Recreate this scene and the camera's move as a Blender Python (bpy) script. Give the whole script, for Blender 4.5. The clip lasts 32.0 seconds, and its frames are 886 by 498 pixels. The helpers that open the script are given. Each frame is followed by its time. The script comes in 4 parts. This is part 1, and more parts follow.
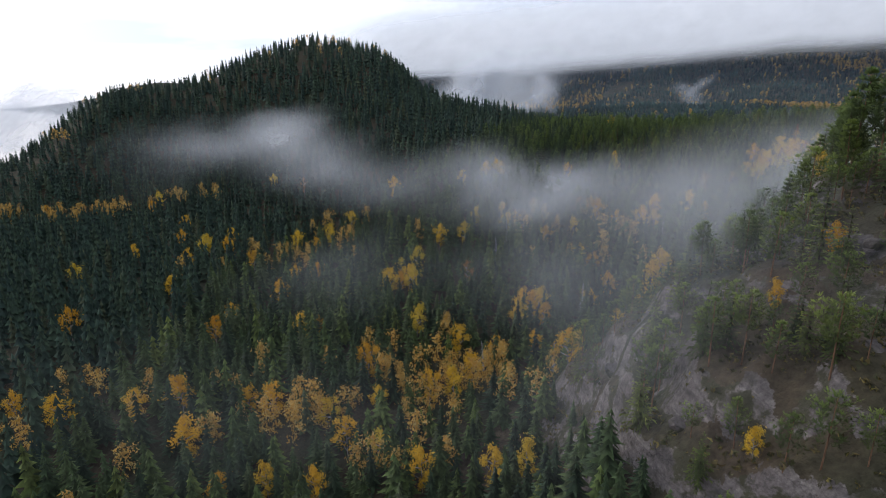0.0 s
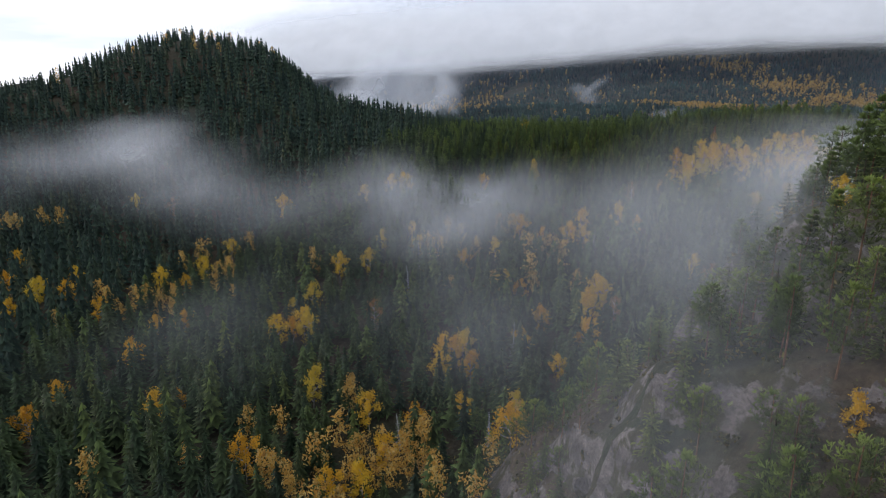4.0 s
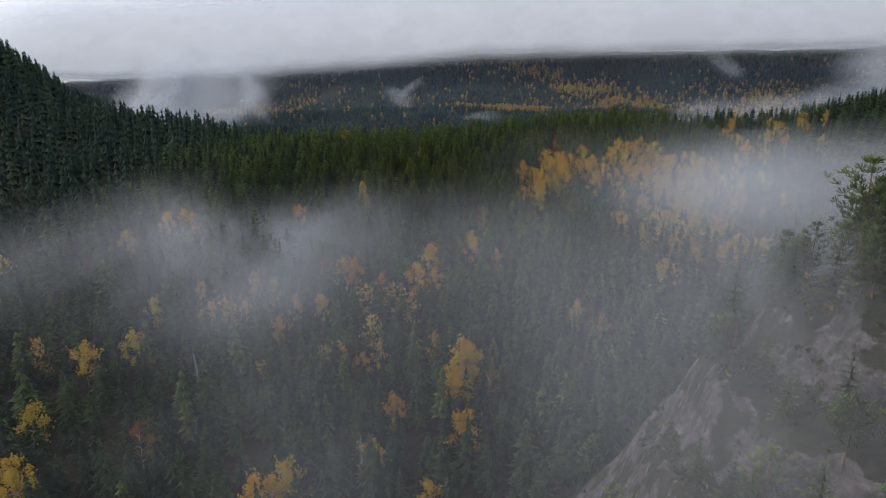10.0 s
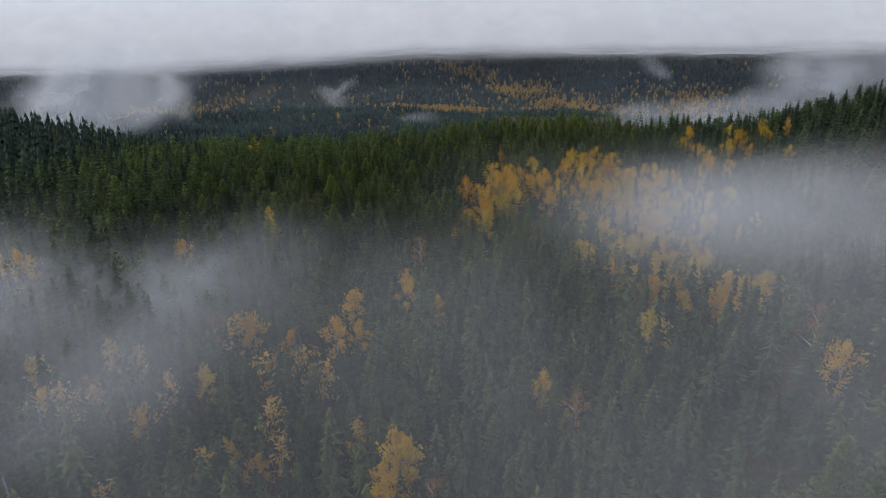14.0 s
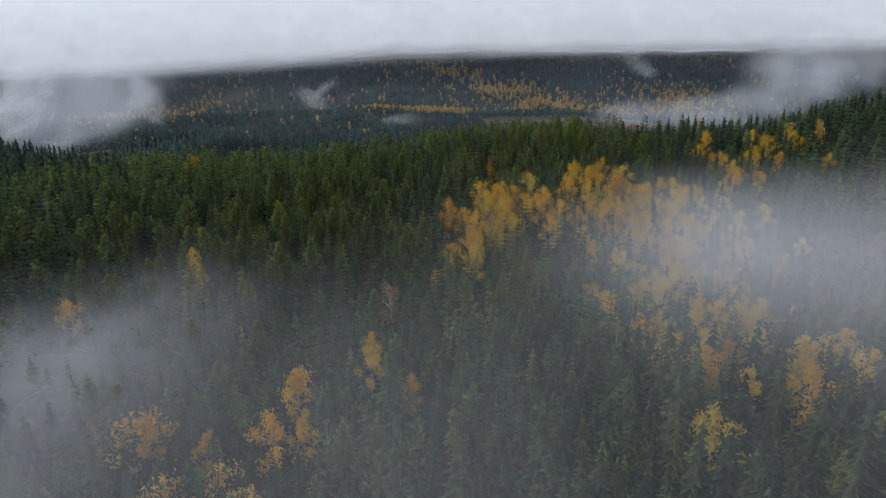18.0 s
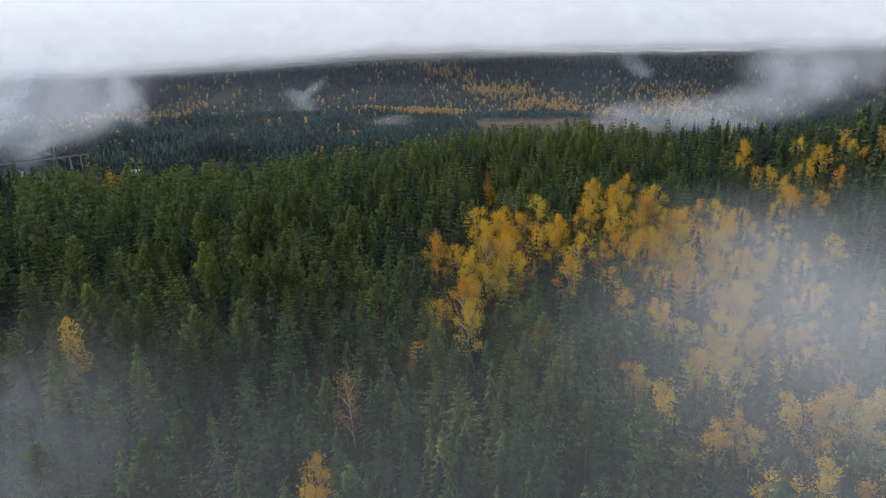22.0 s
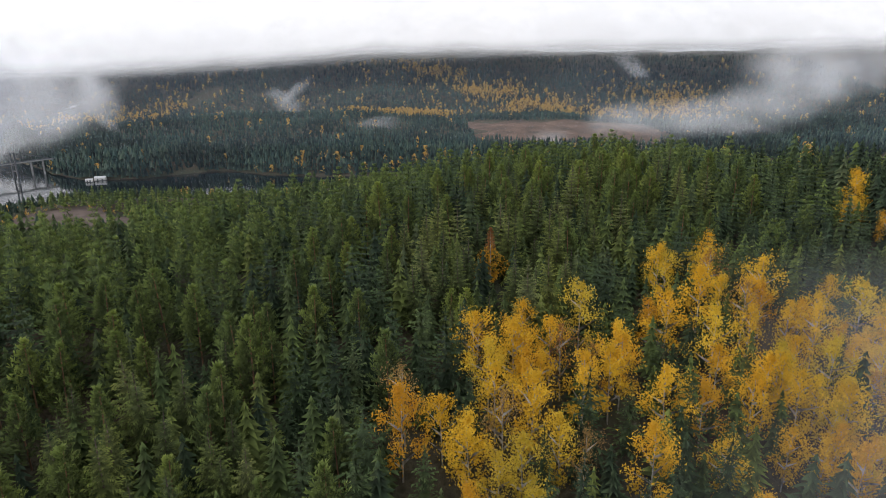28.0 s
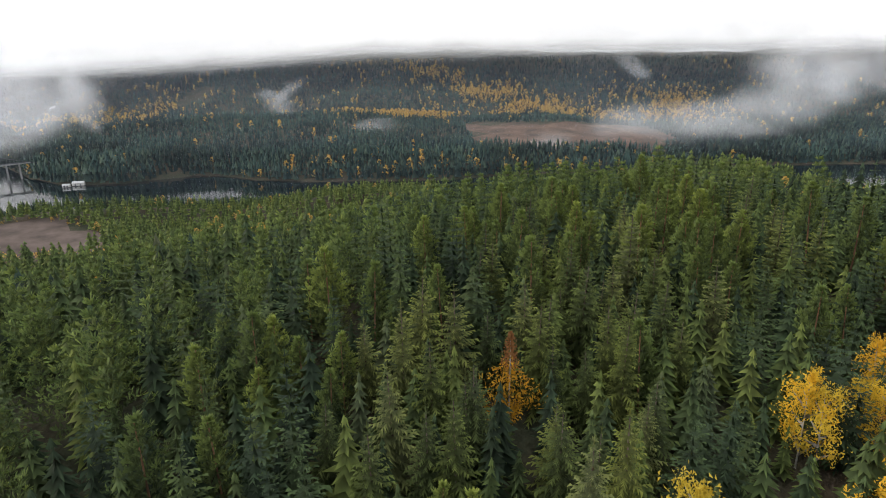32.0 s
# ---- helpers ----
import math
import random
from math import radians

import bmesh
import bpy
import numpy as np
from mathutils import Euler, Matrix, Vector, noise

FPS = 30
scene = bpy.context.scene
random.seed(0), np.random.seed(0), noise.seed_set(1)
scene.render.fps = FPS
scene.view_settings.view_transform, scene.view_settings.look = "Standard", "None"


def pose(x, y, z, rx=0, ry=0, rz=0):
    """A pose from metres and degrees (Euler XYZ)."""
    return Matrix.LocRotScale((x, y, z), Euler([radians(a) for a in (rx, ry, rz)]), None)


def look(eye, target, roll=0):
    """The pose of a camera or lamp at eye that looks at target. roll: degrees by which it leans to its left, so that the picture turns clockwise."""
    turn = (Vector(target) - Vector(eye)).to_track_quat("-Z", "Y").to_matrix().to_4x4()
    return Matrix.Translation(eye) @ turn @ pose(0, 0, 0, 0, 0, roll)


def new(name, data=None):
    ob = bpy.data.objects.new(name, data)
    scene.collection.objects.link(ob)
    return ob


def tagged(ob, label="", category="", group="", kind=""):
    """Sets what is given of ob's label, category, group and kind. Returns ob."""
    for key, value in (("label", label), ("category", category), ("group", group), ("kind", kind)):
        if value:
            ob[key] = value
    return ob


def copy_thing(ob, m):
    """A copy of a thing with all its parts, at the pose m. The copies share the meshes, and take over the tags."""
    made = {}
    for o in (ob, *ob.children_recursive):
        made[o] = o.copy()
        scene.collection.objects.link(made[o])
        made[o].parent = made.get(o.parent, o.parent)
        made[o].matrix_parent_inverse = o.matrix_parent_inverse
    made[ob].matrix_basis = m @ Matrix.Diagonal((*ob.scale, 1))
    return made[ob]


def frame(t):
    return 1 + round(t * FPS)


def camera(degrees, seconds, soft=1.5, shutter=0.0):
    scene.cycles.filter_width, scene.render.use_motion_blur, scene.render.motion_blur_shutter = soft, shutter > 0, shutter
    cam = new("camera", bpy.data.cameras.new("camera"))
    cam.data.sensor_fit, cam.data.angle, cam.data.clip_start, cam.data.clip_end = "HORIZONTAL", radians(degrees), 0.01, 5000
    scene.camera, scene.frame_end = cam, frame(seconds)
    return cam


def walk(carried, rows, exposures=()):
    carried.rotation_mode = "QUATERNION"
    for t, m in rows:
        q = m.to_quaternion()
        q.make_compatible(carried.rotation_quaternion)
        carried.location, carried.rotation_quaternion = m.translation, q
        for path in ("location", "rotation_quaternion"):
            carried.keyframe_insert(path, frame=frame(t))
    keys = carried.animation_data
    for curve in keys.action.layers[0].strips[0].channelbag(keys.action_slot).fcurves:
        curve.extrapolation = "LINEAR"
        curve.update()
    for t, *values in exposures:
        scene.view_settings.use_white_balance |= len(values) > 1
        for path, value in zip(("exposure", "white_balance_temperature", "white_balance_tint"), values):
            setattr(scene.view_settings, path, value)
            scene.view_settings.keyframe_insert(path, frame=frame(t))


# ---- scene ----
# The flight: seconds, eye in metres, heading, tilt and lean in degrees. The lake lies at z = 0.
cam = camera(75.3, 32.0, soft=1.0)
ROWS = [
    (0, 0.00, 0.00, 147.00, 0.00, -15.78, 0.61),
    (0.5, 0.13, 6.02, 147.00, -1.20, -15.79, 0.61),
    (1, 0.31, 12.04, 147.01, -2.57, -15.79, 0.63),
    (1.5, 0.58, 18.07, 147.03, -3.56, -15.83, 0.66),
    (2, 0.97, 24.11, 147.06, -4.26, -15.82, 0.62),
    (2.5, 1.47, 30.11, 147.10, -5.01, -15.80, 0.59),
    (3, 2.09, 36.05, 147.14, -6.26, -15.80, 0.61),
    (3.5, 2.80, 41.89, 147.17, -8.09, -15.82, 0.64),
    (4, 3.63, 47.62, 147.19, -9.45, -15.81, 0.68),
    (4.5, 4.57, 53.24, 147.20, -10.41, -15.79, 0.67),
    (6.5, 8.96, 75.19, 147.19, -12.36, -15.71, 0.46),
    (7, 10.27, 80.77, 147.18, -15.10, -15.70, 0.54),
    (7.5, 11.66, 86.29, 147.18, -18.76, -15.73, 0.63),
    (8, 13.20, 91.60, 147.19, -21.56, -15.76, 0.71),
    (8.5, 14.96, 96.68, 147.23, -23.31, -15.75, 0.74),
    (9, 16.94, 101.64, 147.29, -24.77, -15.72, 0.71),
    (9.5, 19.14, 106.54, 147.38, -26.29, -15.71, 0.69),
    (10, 21.56, 111.43, 147.48, -27.27, -15.72, 0.66),
    (10.5, 24.18, 116.30, 147.60, -28.66, -15.69, 0.60),
    (11, 26.95, 121.15, 147.73, -30.66, -15.77, 0.57),
    (11.5, 29.88, 126.02, 147.87, -31.88, -15.75, 0.36),
    (12, 32.93, 130.87, 148.01, -32.63, -15.74, 0.26),
    (12.5, 36.07, 135.72, 148.15, -33.03, -15.75, 0.24),
    (13, 39.32, 140.55, 148.29, -33.28, -15.76, 0.20),
    (13.5, 42.65, 145.31, 148.43, -33.46, -15.80, 0.14),
    (14, 46.02, 149.99, 148.56, -33.52, -15.79, 0.14),
    (14.5, 49.43, 154.60, 148.68, -33.62, -15.86, 0.12),
    (16.5, 63.23, 172.97, 149.16, -34.09, -15.82, 0.70),
    (17, 66.60, 177.50, 149.21, -34.34, -15.79, 0.68),
    (17.5, 69.98, 182.00, 149.25, -34.64, -15.79, 0.68),
    (18, 73.37, 186.51, 149.27, -34.96, -15.79, 0.72),
    (18.5, 76.78, 191.01, 149.28, -35.21, -15.80, 0.72),
    (19, 80.24, 195.50, 149.27, -35.32, -15.81, 0.69),
    (19.5, 83.74, 200.00, 149.25, -35.42, -15.79, 0.70),
    (20, 87.31, 204.54, 149.22, -35.49, -15.79, 0.76),
    (20.5, 90.94, 209.12, 149.18, -35.54, -15.78, 0.73),
    (21, 94.58, 213.76, 149.15, -35.55, -15.76, 0.73),
    (21.5, 98.19, 218.42, 149.13, -35.58, -15.76, 0.78),
    (22, 101.79, 223.09, 149.12, -35.60, -15.75, 0.77),
    (22.5, 105.41, 227.80, 149.15, -35.67, -15.79, 0.68),
    (23, 109.03, 232.55, 149.22, -35.64, -15.76, 0.70),
    (23.5, 112.65, 237.40, 149.34, -35.69, -15.77, 0.70),
    (24, 116.21, 242.36, 149.52, -35.67, -15.77, 0.72),
    (24.5, 119.74, 247.43, 149.72, -35.87, -15.77, 0.69),
    (25, 123.29, 252.45, 149.92, -36.05, -15.76, 0.66),
    (25.5, 126.95, 257.31, 150.09, -36.22, -15.76, 0.65),
    (27.5, 142.56, 275.35, 150.58, -36.49, -15.80, 0.73),
    (28, 146.47, 280.20, 150.61, -36.52, -15.79, 0.67),
    (28.5, 150.41, 285.06, 150.64, -36.57, -15.78, 0.68),
    (29, 154.38, 290.02, 150.66, -36.61, -15.79, 0.65),
    (29.5, 158.40, 295.10, 150.72, -36.63, -15.79, 0.70),
    (30, 162.44, 300.21, 150.79, -36.66, -15.78, 0.66),
    (30.5, 166.45, 305.30, 150.88, -36.67, -15.78, 0.67),
    (31, 170.40, 310.41, 150.99, -36.72, -15.76, 0.63),
    (31.5, 174.27, 315.48, 151.10, -36.73, -15.76, 0.62),
    (32, 178.11, 320.48, 151.21, -36.78, -15.75, 0.56),
]
EXPOSURES = [(0.0, 0.25, 6250, 14), (4.0, 0.2, 6300, 14), (8.0, 0.05, 6350, 14), (11.0, -0.05, 6400, 14), (14.0, 0.0, 6400, 14), (19.0, 0.24, 6350, 12), (24.0, 0.60, 6500, 12), (28.0, 0.80, 6950, 14), (32.0, 0.96, 7150, 12)]
walk(cam, [(t, pose(x, y, z, 90 + tilt, 0, yaw) @ pose(0, 0, 0, 0, 0, -lean)) for t, x, y, z, yaw, tilt, lean in ROWS], EXPOSURES)

scene.cycles.transparent_max_bounces = 48

# ---- sky and light ----
SUN_TURN, SUN_HEIGHT = 52.0, 17.0


def sky():
    world = bpy.data.worlds.new("overcast_sky")
    scene.world = world
    world.use_nodes = True
    nt = world.node_tree
    nt.nodes.clear()
    add = nt.nodes.new
    out, bg = add("ShaderNodeOutputWorld"), add("ShaderNodeBackground")
    tex = add("ShaderNodeTexSky")
    tex.sky_type, tex.sun_disc = "NISHITA", False
    tex.sun_elevation, tex.sun_rotation = radians(SUN_HEIGHT), radians(-SUN_TURN)
    tex.altitude, tex.dust_density = 300, 3.0
    dim = add("ShaderNodeMixRGB")
    dim.blend_type, dim.inputs[0].default_value = "MULTIPLY", 1.0
    dim.inputs[2].default_value = (0.10, 0.10, 0.10, 1)
    nt.links.new(tex.outputs[0], dim.inputs[1])
    # a deck of cloud, brighter towards the hidden sun, with thinner bluish rifts
    co, mp = add("ShaderNodeTexCoord"), add("ShaderNodeMapping")
    mp.inputs["Scale"].default_value = (1.6, 1.6, 9.0)
    no = add("ShaderNodeTexNoise")
    no.inputs["Scale"].default_value, no.inputs["Detail"].default_value, no.inputs["Roughness"].default_value = 2.2, 4.0, 0.5
    nt.links.new(co.outputs["Generated"], mp.inputs[0])
    nt.links.new(mp.outputs[0], no.inputs["Vector"])
    ramp = add("ShaderNodeValToRGB")
    ramp.color_ramp.elements[0].position, ramp.color_ramp.elements[0].color = 0.36, (0.46, 0.54, 0.66, 1)
    ramp.color_ramp.elements[1].position, ramp.color_ramp.elements[1].color = 0.62, (0.76, 0.79, 0.83, 1)
    nt.links.new(no.outputs[0], ramp.inputs[0])
    sunway = add("ShaderNodeVectorMath")
    sunway.operation = "DOT_PRODUCT"
    a, e = radians(SUN_TURN), radians(SUN_HEIGHT)
    sunway.inputs[1].default_value = (-math.sin(a) * math.cos(e), math.cos(a) * math.cos(e), math.sin(e))
    nt.links.new(co.outputs["Generated"], sunway.inputs[0])
    gain = add("ShaderNodeMapRange")
    gain.interpolation_type = "SMOOTHSTEP"
    for i, v in ((1, 0.0), (2, 1.0), (3, 1.02), (4, 1.5)):
        gain.inputs[i].default_value = v
    nt.links.new(sunway.outputs["Value"], gain.inputs[0])
    lit = add("ShaderNodeVectorMath")
    lit.operation = "SCALE"
    nt.links.new(ramp.outputs[0], lit.inputs[0])
    nt.links.new(gain.outputs[0], lit.inputs["Scale"])
    both = add("ShaderNodeMixRGB")
    both.inputs[0].default_value = 0.9
    nt.links.new(dim.outputs[0], both.inputs[1])
    nt.links.new(lit.outputs[0], both.inputs[2])
    nt.links.new(both.outputs[0], bg.inputs[0])
    bg.inputs[1].default_value = 1.0
    nt.links.new(bg.outputs[0], out.inputs[0])


sky()
sun_lamp = new("sun", bpy.data.lights.new("sun", "SUN"))
sun_lamp.data.energy, sun_lamp.data.angle, sun_lamp.data.color = 0.8, radians(14), (1.0, 0.93, 0.82)
sun_lamp.matrix_world = look((0, 0, 900), (math.sin(radians(SUN_TURN)) * 900, -math.cos(radians(SUN_TURN)) * 900, 900 - 900 * math.tan(radians(SUN_HEIGHT + 8))))


# ---- materials ----
def nodes_of(name):
    m = bpy.data.materials.new(name)
    m.use_nodes = True
    nt = m.node_tree
    b = nt.nodes["Principled BSDF"]
    b.inputs["Specular IOR Level"].default_value = 0.25
    return m, nt, b


def noise_node(nt, scale, detail=3.0, rough=0.55, vector=None):
    n = nt.nodes.new("ShaderNodeTexNoise")
    n.inputs["Scale"].default_value, n.inputs["Detail"].default_value, n.inputs["Roughness"].default_value = scale, detail, rough
    if vector is None:
        vector = nt.nodes.new("ShaderNodeTexCoord").outputs["Object"]
    nt.links.new(vector, n.inputs["Vector"])
    return n


def ramp_node(nt, fac, *stops):
    r = nt.nodes.new("ShaderNodeValToRGB")
    el = r.color_ramp.elements
    while len(el) < len(stops):
        el.new(0.5)
    for e, (p, c) in zip(el, stops):
        e.position, e.color = p, (*c, 1)
    nt.links.new(fac, r.inputs[0])
    return r


def mix_node(nt, fac, a, b, mode="MIX"):
    m = nt.nodes.new("ShaderNodeMixRGB")
    m.blend_type = mode
    for i, v in ((0, fac), (1, a), (2, b)):
        if isinstance(v, bpy.types.NodeSocket):
            nt.links.new(v, m.inputs[i])
        else:
            m.inputs[i].default_value = v if i == 0 else (*v, 1)
    return m


def bump_node(nt, b, height, strength, distance):
    u = nt.nodes.new("ShaderNodeBump")
    u.inputs["Strength"].default_value, u.inputs["Distance"].default_value = strength, distance
    nt.links.new(height, u.inputs["Height"])
    nt.links.new(u.outputs[0], b.inputs["Normal"])


def foliage(name, stops, each="island", translucent=0.25, scale=0.6, wobble=0.35, lit_tips=None):
    """Leaves or needles: a hue for each tree or clump, grain within it, light shining through."""
    m, nt, b = nodes_of(name)
    if each == "island":
        r = nt.nodes.new("ShaderNodeNewGeometry").outputs["Random Per Island"]
    else:
        r = nt.nodes.new("ShaderNodeObjectInfo").outputs["Random"]
    hue = ramp_node(nt, r, *stops)
    n = noise_node(nt, scale, 2.0)
    shade = ramp_node(nt, n.outputs[0], (0.3, (1 - wobble,) * 3), (0.7, (1 + wobble * 0.6,) * 3))
    col = mix_node(nt, 1.0, hue.outputs[0], shade.outputs[0], "MULTIPLY")
    if lit_tips:
        # light on branch ends and shade near the stem, painted into the colour
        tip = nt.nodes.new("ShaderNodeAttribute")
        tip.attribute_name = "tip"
        tip_light = ramp_node(nt, tip.outputs["Fac"], (0.35, (0.68,) * 3), (1.0, lit_tips))
        col = mix_node(nt, 1.0, col.outputs[0], tip_light.outputs[0], "MULTIPLY")
    nt.links.new(col.outputs[0], b.inputs["Base Color"])
    b.inputs["Roughness"].default_value = 0.75
    t = nt.nodes.new("ShaderNodeBsdfTranslucent")
    nt.links.new(col.outputs[0], t.inputs[0])
    mix = nt.nodes.new("ShaderNodeMixShader")
    mix.inputs[0].default_value = translucent
    nt.links.new(b.outputs[0], mix.inputs[1])
    nt.links.new(t.outputs[0], mix.inputs[2])
    nt.links.new(mix.outputs[0], nt.nodes["Material Output"].inputs[0])
    return m


def bark(name, dark, light, scale):
    m, nt, b = nodes_of(name)
    n = noise_node(nt, scale, 4.0)
    r = ramp_node(nt, n.outputs[0], (0.38, dark), (0.58, light))
    nt.links.new(r.outputs[0], b.inputs["Base Color"])
    b.inputs["Roughness"].default_value = 0.9
    bump_node(nt, b, n.outputs[0], 0.6, 0.03)
    return m


# conifers: the last triple paints lit tips; needles by the stem are darkened
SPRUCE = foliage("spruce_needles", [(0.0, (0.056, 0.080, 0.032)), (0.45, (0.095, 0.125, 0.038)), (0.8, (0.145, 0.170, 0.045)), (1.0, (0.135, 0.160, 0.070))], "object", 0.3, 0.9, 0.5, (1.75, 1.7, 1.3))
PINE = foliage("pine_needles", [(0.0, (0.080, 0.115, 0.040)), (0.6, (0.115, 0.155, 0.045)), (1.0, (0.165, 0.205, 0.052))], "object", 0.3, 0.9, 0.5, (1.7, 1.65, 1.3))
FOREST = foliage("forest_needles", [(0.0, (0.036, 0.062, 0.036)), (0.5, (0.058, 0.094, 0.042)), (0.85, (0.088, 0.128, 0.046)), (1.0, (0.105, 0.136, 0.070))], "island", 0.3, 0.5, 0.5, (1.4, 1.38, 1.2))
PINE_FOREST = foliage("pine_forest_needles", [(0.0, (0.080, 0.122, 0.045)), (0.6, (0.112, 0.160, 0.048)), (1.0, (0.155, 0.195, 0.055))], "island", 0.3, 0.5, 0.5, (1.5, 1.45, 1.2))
# bluish: some haze of distance is mixed into these needle colours
FAR_FOREST = foliage("far_hazed_needles", [(0.0, (0.020, 0.046, 0.046)), (0.6, (0.034, 0.068, 0.060)), (1.0, (0.055, 0.088, 0.066))], "island", 0.2, 0.008, 0.55, (1.5, 1.45, 1.3))
GOLD = foliage("birch_leaves_gold", [(0.0, (0.62, 0.33, 0.030)), (0.35, (0.75, 0.455, 0.038)), (0.75, (0.76, 0.52, 0.052)), (1.0, (0.61, 0.46, 0.06))], "object", 0.4, 1.3, 0.35)
RUST = foliage("birch_leaves_rust", [(0.0, (0.26, 0.12, 0.045)), (0.6, (0.38, 0.20, 0.060)), (1.0, (0.36, 0.24, 0.09))], "object", 0.3, 1.3)
SCRUB = foliage("heath_scrub", [(0.0, (0.055, 0.060, 0.026)), (0.5, (0.090, 0.085, 0.034)), (0.8, (0.15, 0.11, 0.04)), (1.0, (0.22, 0.18, 0.05))], "island", 0.2, 0.8)
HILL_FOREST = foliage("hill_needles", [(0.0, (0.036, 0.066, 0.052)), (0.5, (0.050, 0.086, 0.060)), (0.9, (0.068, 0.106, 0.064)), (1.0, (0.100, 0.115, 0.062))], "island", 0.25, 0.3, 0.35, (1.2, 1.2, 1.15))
FAR_GOLD = foliage("far_birch_leaves", [(0.0, (0.46, 0.25, 0.06)), (0.5, (0.62, 0.38, 0.08)), (1.0, (0.52, 0.42, 0.17))], "island", 0.35, 0.3)
SPRUCE_BARK = bark("spruce_bark", (0.05, 0.035, 0.028), (0.13, 0.10, 0.085), 3.0)
PINE_BARK = bark("pine_bark", (0.10, 0.055, 0.035), (0.24, 0.13, 0.075), 3.0)
DEAD_WOOD = bark("dead_grey_wood", (0.20, 0.21, 0.22), (0.40, 0.41, 0.42), 4.0)
BIRCH_BARK = bark("birch_bark", (0.09, 0.08, 0.07), (0.44, 0.42, 0.39), 5.0)


def ground_material():
    """Moss, heath and litter; where the ground is steep the gneiss breaks through in streaked slabs."""
    m, nt, b = nodes_of("forest_floor")
    co = nt.nodes.new("ShaderNodeTexCoord").outputs["Object"]
    big, fine, mid = noise_node(nt, 0.03, 4.0, 0.6, co), noise_node(nt, 0.8, 4.0, 0.6, co), noise_node(nt, 0.22, 6.0, 0.7, co)
    a = ramp_node(nt, big.outputs[0], (0.35, (0.028, 0.038, 0.020)), (0.5, (0.050, 0.045, 0.026)), (0.65, (0.070, 0.052, 0.034)))
    g = ramp_node(nt, fine.outputs[0], (0.3, (0.6,) * 3), (0.7, (1.25,) * 3))
    c = mix_node(nt, 1.0, a.outputs[0], g.outputs[0], "MULTIPLY")
    stone, streak = gneiss(nt, co)
    up = nt.nodes.new("ShaderNodeSeparateXYZ")
    nt.links.new(nt.nodes.new("ShaderNodeNewGeometry").outputs["Normal"], up.inputs[0])
    mix = nt.nodes.new("ShaderNodeMath")
    mix.operation = "MULTIPLY_ADD"
    nt.links.new(mid.outputs[0], mix.inputs[0])
    mix.inputs[1].default_value = 0.75
    nt.links.new(up.outputs[2], mix.inputs[2])
    bare = ramp_node(nt, mix.outputs[0], (0.94, (1, 1, 1)), (1.02, (0, 0, 0)))
    bare.color_ramp.elements[0].position, bare.color_ramp.elements[1].position = 0.99, 1.05
    d = mix_node(nt, bare.outputs[0], c.outputs[0], stone)
    nt.links.new(d.outputs[0], b.inputs["Base Color"])
    b.inputs["Roughness"].default_value = 0.92
    both = nt.nodes.new("ShaderNodeMath")
    nt.links.new(fine.outputs[0], both.inputs[0])
    nt.links.new(streak, both.inputs[1])
    bump_node(nt, b, both.outputs[0], 0.8, 0.6)
    return m


def gneiss(nt, co):
    """Purplish grey slabs, faintly banded along their dip, cracked and blotched with lichen."""
    mp = nt.nodes.new("ShaderNodeMapping")
    mp.inputs["Rotation"].default_value, mp.inputs["Scale"].default_value = (0.5, 0.35, 0.3), (0.5, 0.22, 0.7)
    nt.links.new(co, mp.inputs[0])
    streak, fine, blotch = noise_node(nt, 0.6, 8.0, 0.68, mp.outputs[0]), noise_node(nt, 1.4, 7.0, 0.7, co), noise_node(nt, 0.16, 5.0, 0.65, co)
    a = ramp_node(nt, streak.outputs[0], (0.30, (0.050, 0.043, 0.043)), (0.44, (0.105, 0.090, 0.086)), (0.58, (0.165, 0.143, 0.134)), (0.74, (0.27, 0.238, 0.22)))
    g = ramp_node(nt, fine.outputs[0], (0.3, (0.55,) * 3), (0.7, (1.25,) * 3))
    stone = mix_node(nt, 1.0, a.outputs[0], g.outputs[0], "MULTIPLY")
    crack = nt.nodes.new("ShaderNodeTexVoronoi")
    crack.feature, crack.inputs["Scale"].default_value = "DISTANCE_TO_EDGE", 0.55
    bent = nt.nodes.new("ShaderNodeVectorMath")
    bent.operation = "MULTIPLY_ADD"
    nt.links.new(fine.outputs["Color"], bent.inputs[0])
    bent.inputs[1].default_value = (0.7, 0.7, 0.7)
    nt.links.new(mp.outputs[0], bent.inputs[2])
    nt.links.new(bent.outputs[0], crack.inputs["Vector"])
    split = ramp_node(nt, crack.outputs["Distance"], (0.0, (0.6,) * 3), (0.03, (1, 1, 1)))
    stone = mix_node(nt, 1.0, stone.outputs[0], split.outputs[0], "MULTIPLY")
    moss = ramp_node(nt, blotch.outputs[0], (0.50, (0, 0, 0)), (0.56, (1, 1, 1)))
    both = mix_node(nt, moss.outputs[0], stone.outputs[0], (0.050, 0.047, 0.028))
    pale = ramp_node(nt, fine.outputs[0], (0.63, (0, 0, 0)), (0.70, (0.4, 0.4, 0.4)))
    return mix_node(nt, pale.outputs[0], both.outputs[0], (0.24, 0.23, 0.20)).outputs[0], streak.outputs[0]


def rock_material():
    m, nt, b = nodes_of("gneiss_rock")
    stone, streak = gneiss(nt, nt.nodes.new("ShaderNodeTexCoord").outputs["Object"])
    nt.links.new(stone, b.inputs["Base Color"])
    b.inputs["Roughness"].default_value = 0.85
    bump_node(nt, b, streak, 0.9, 0.8)
    return m


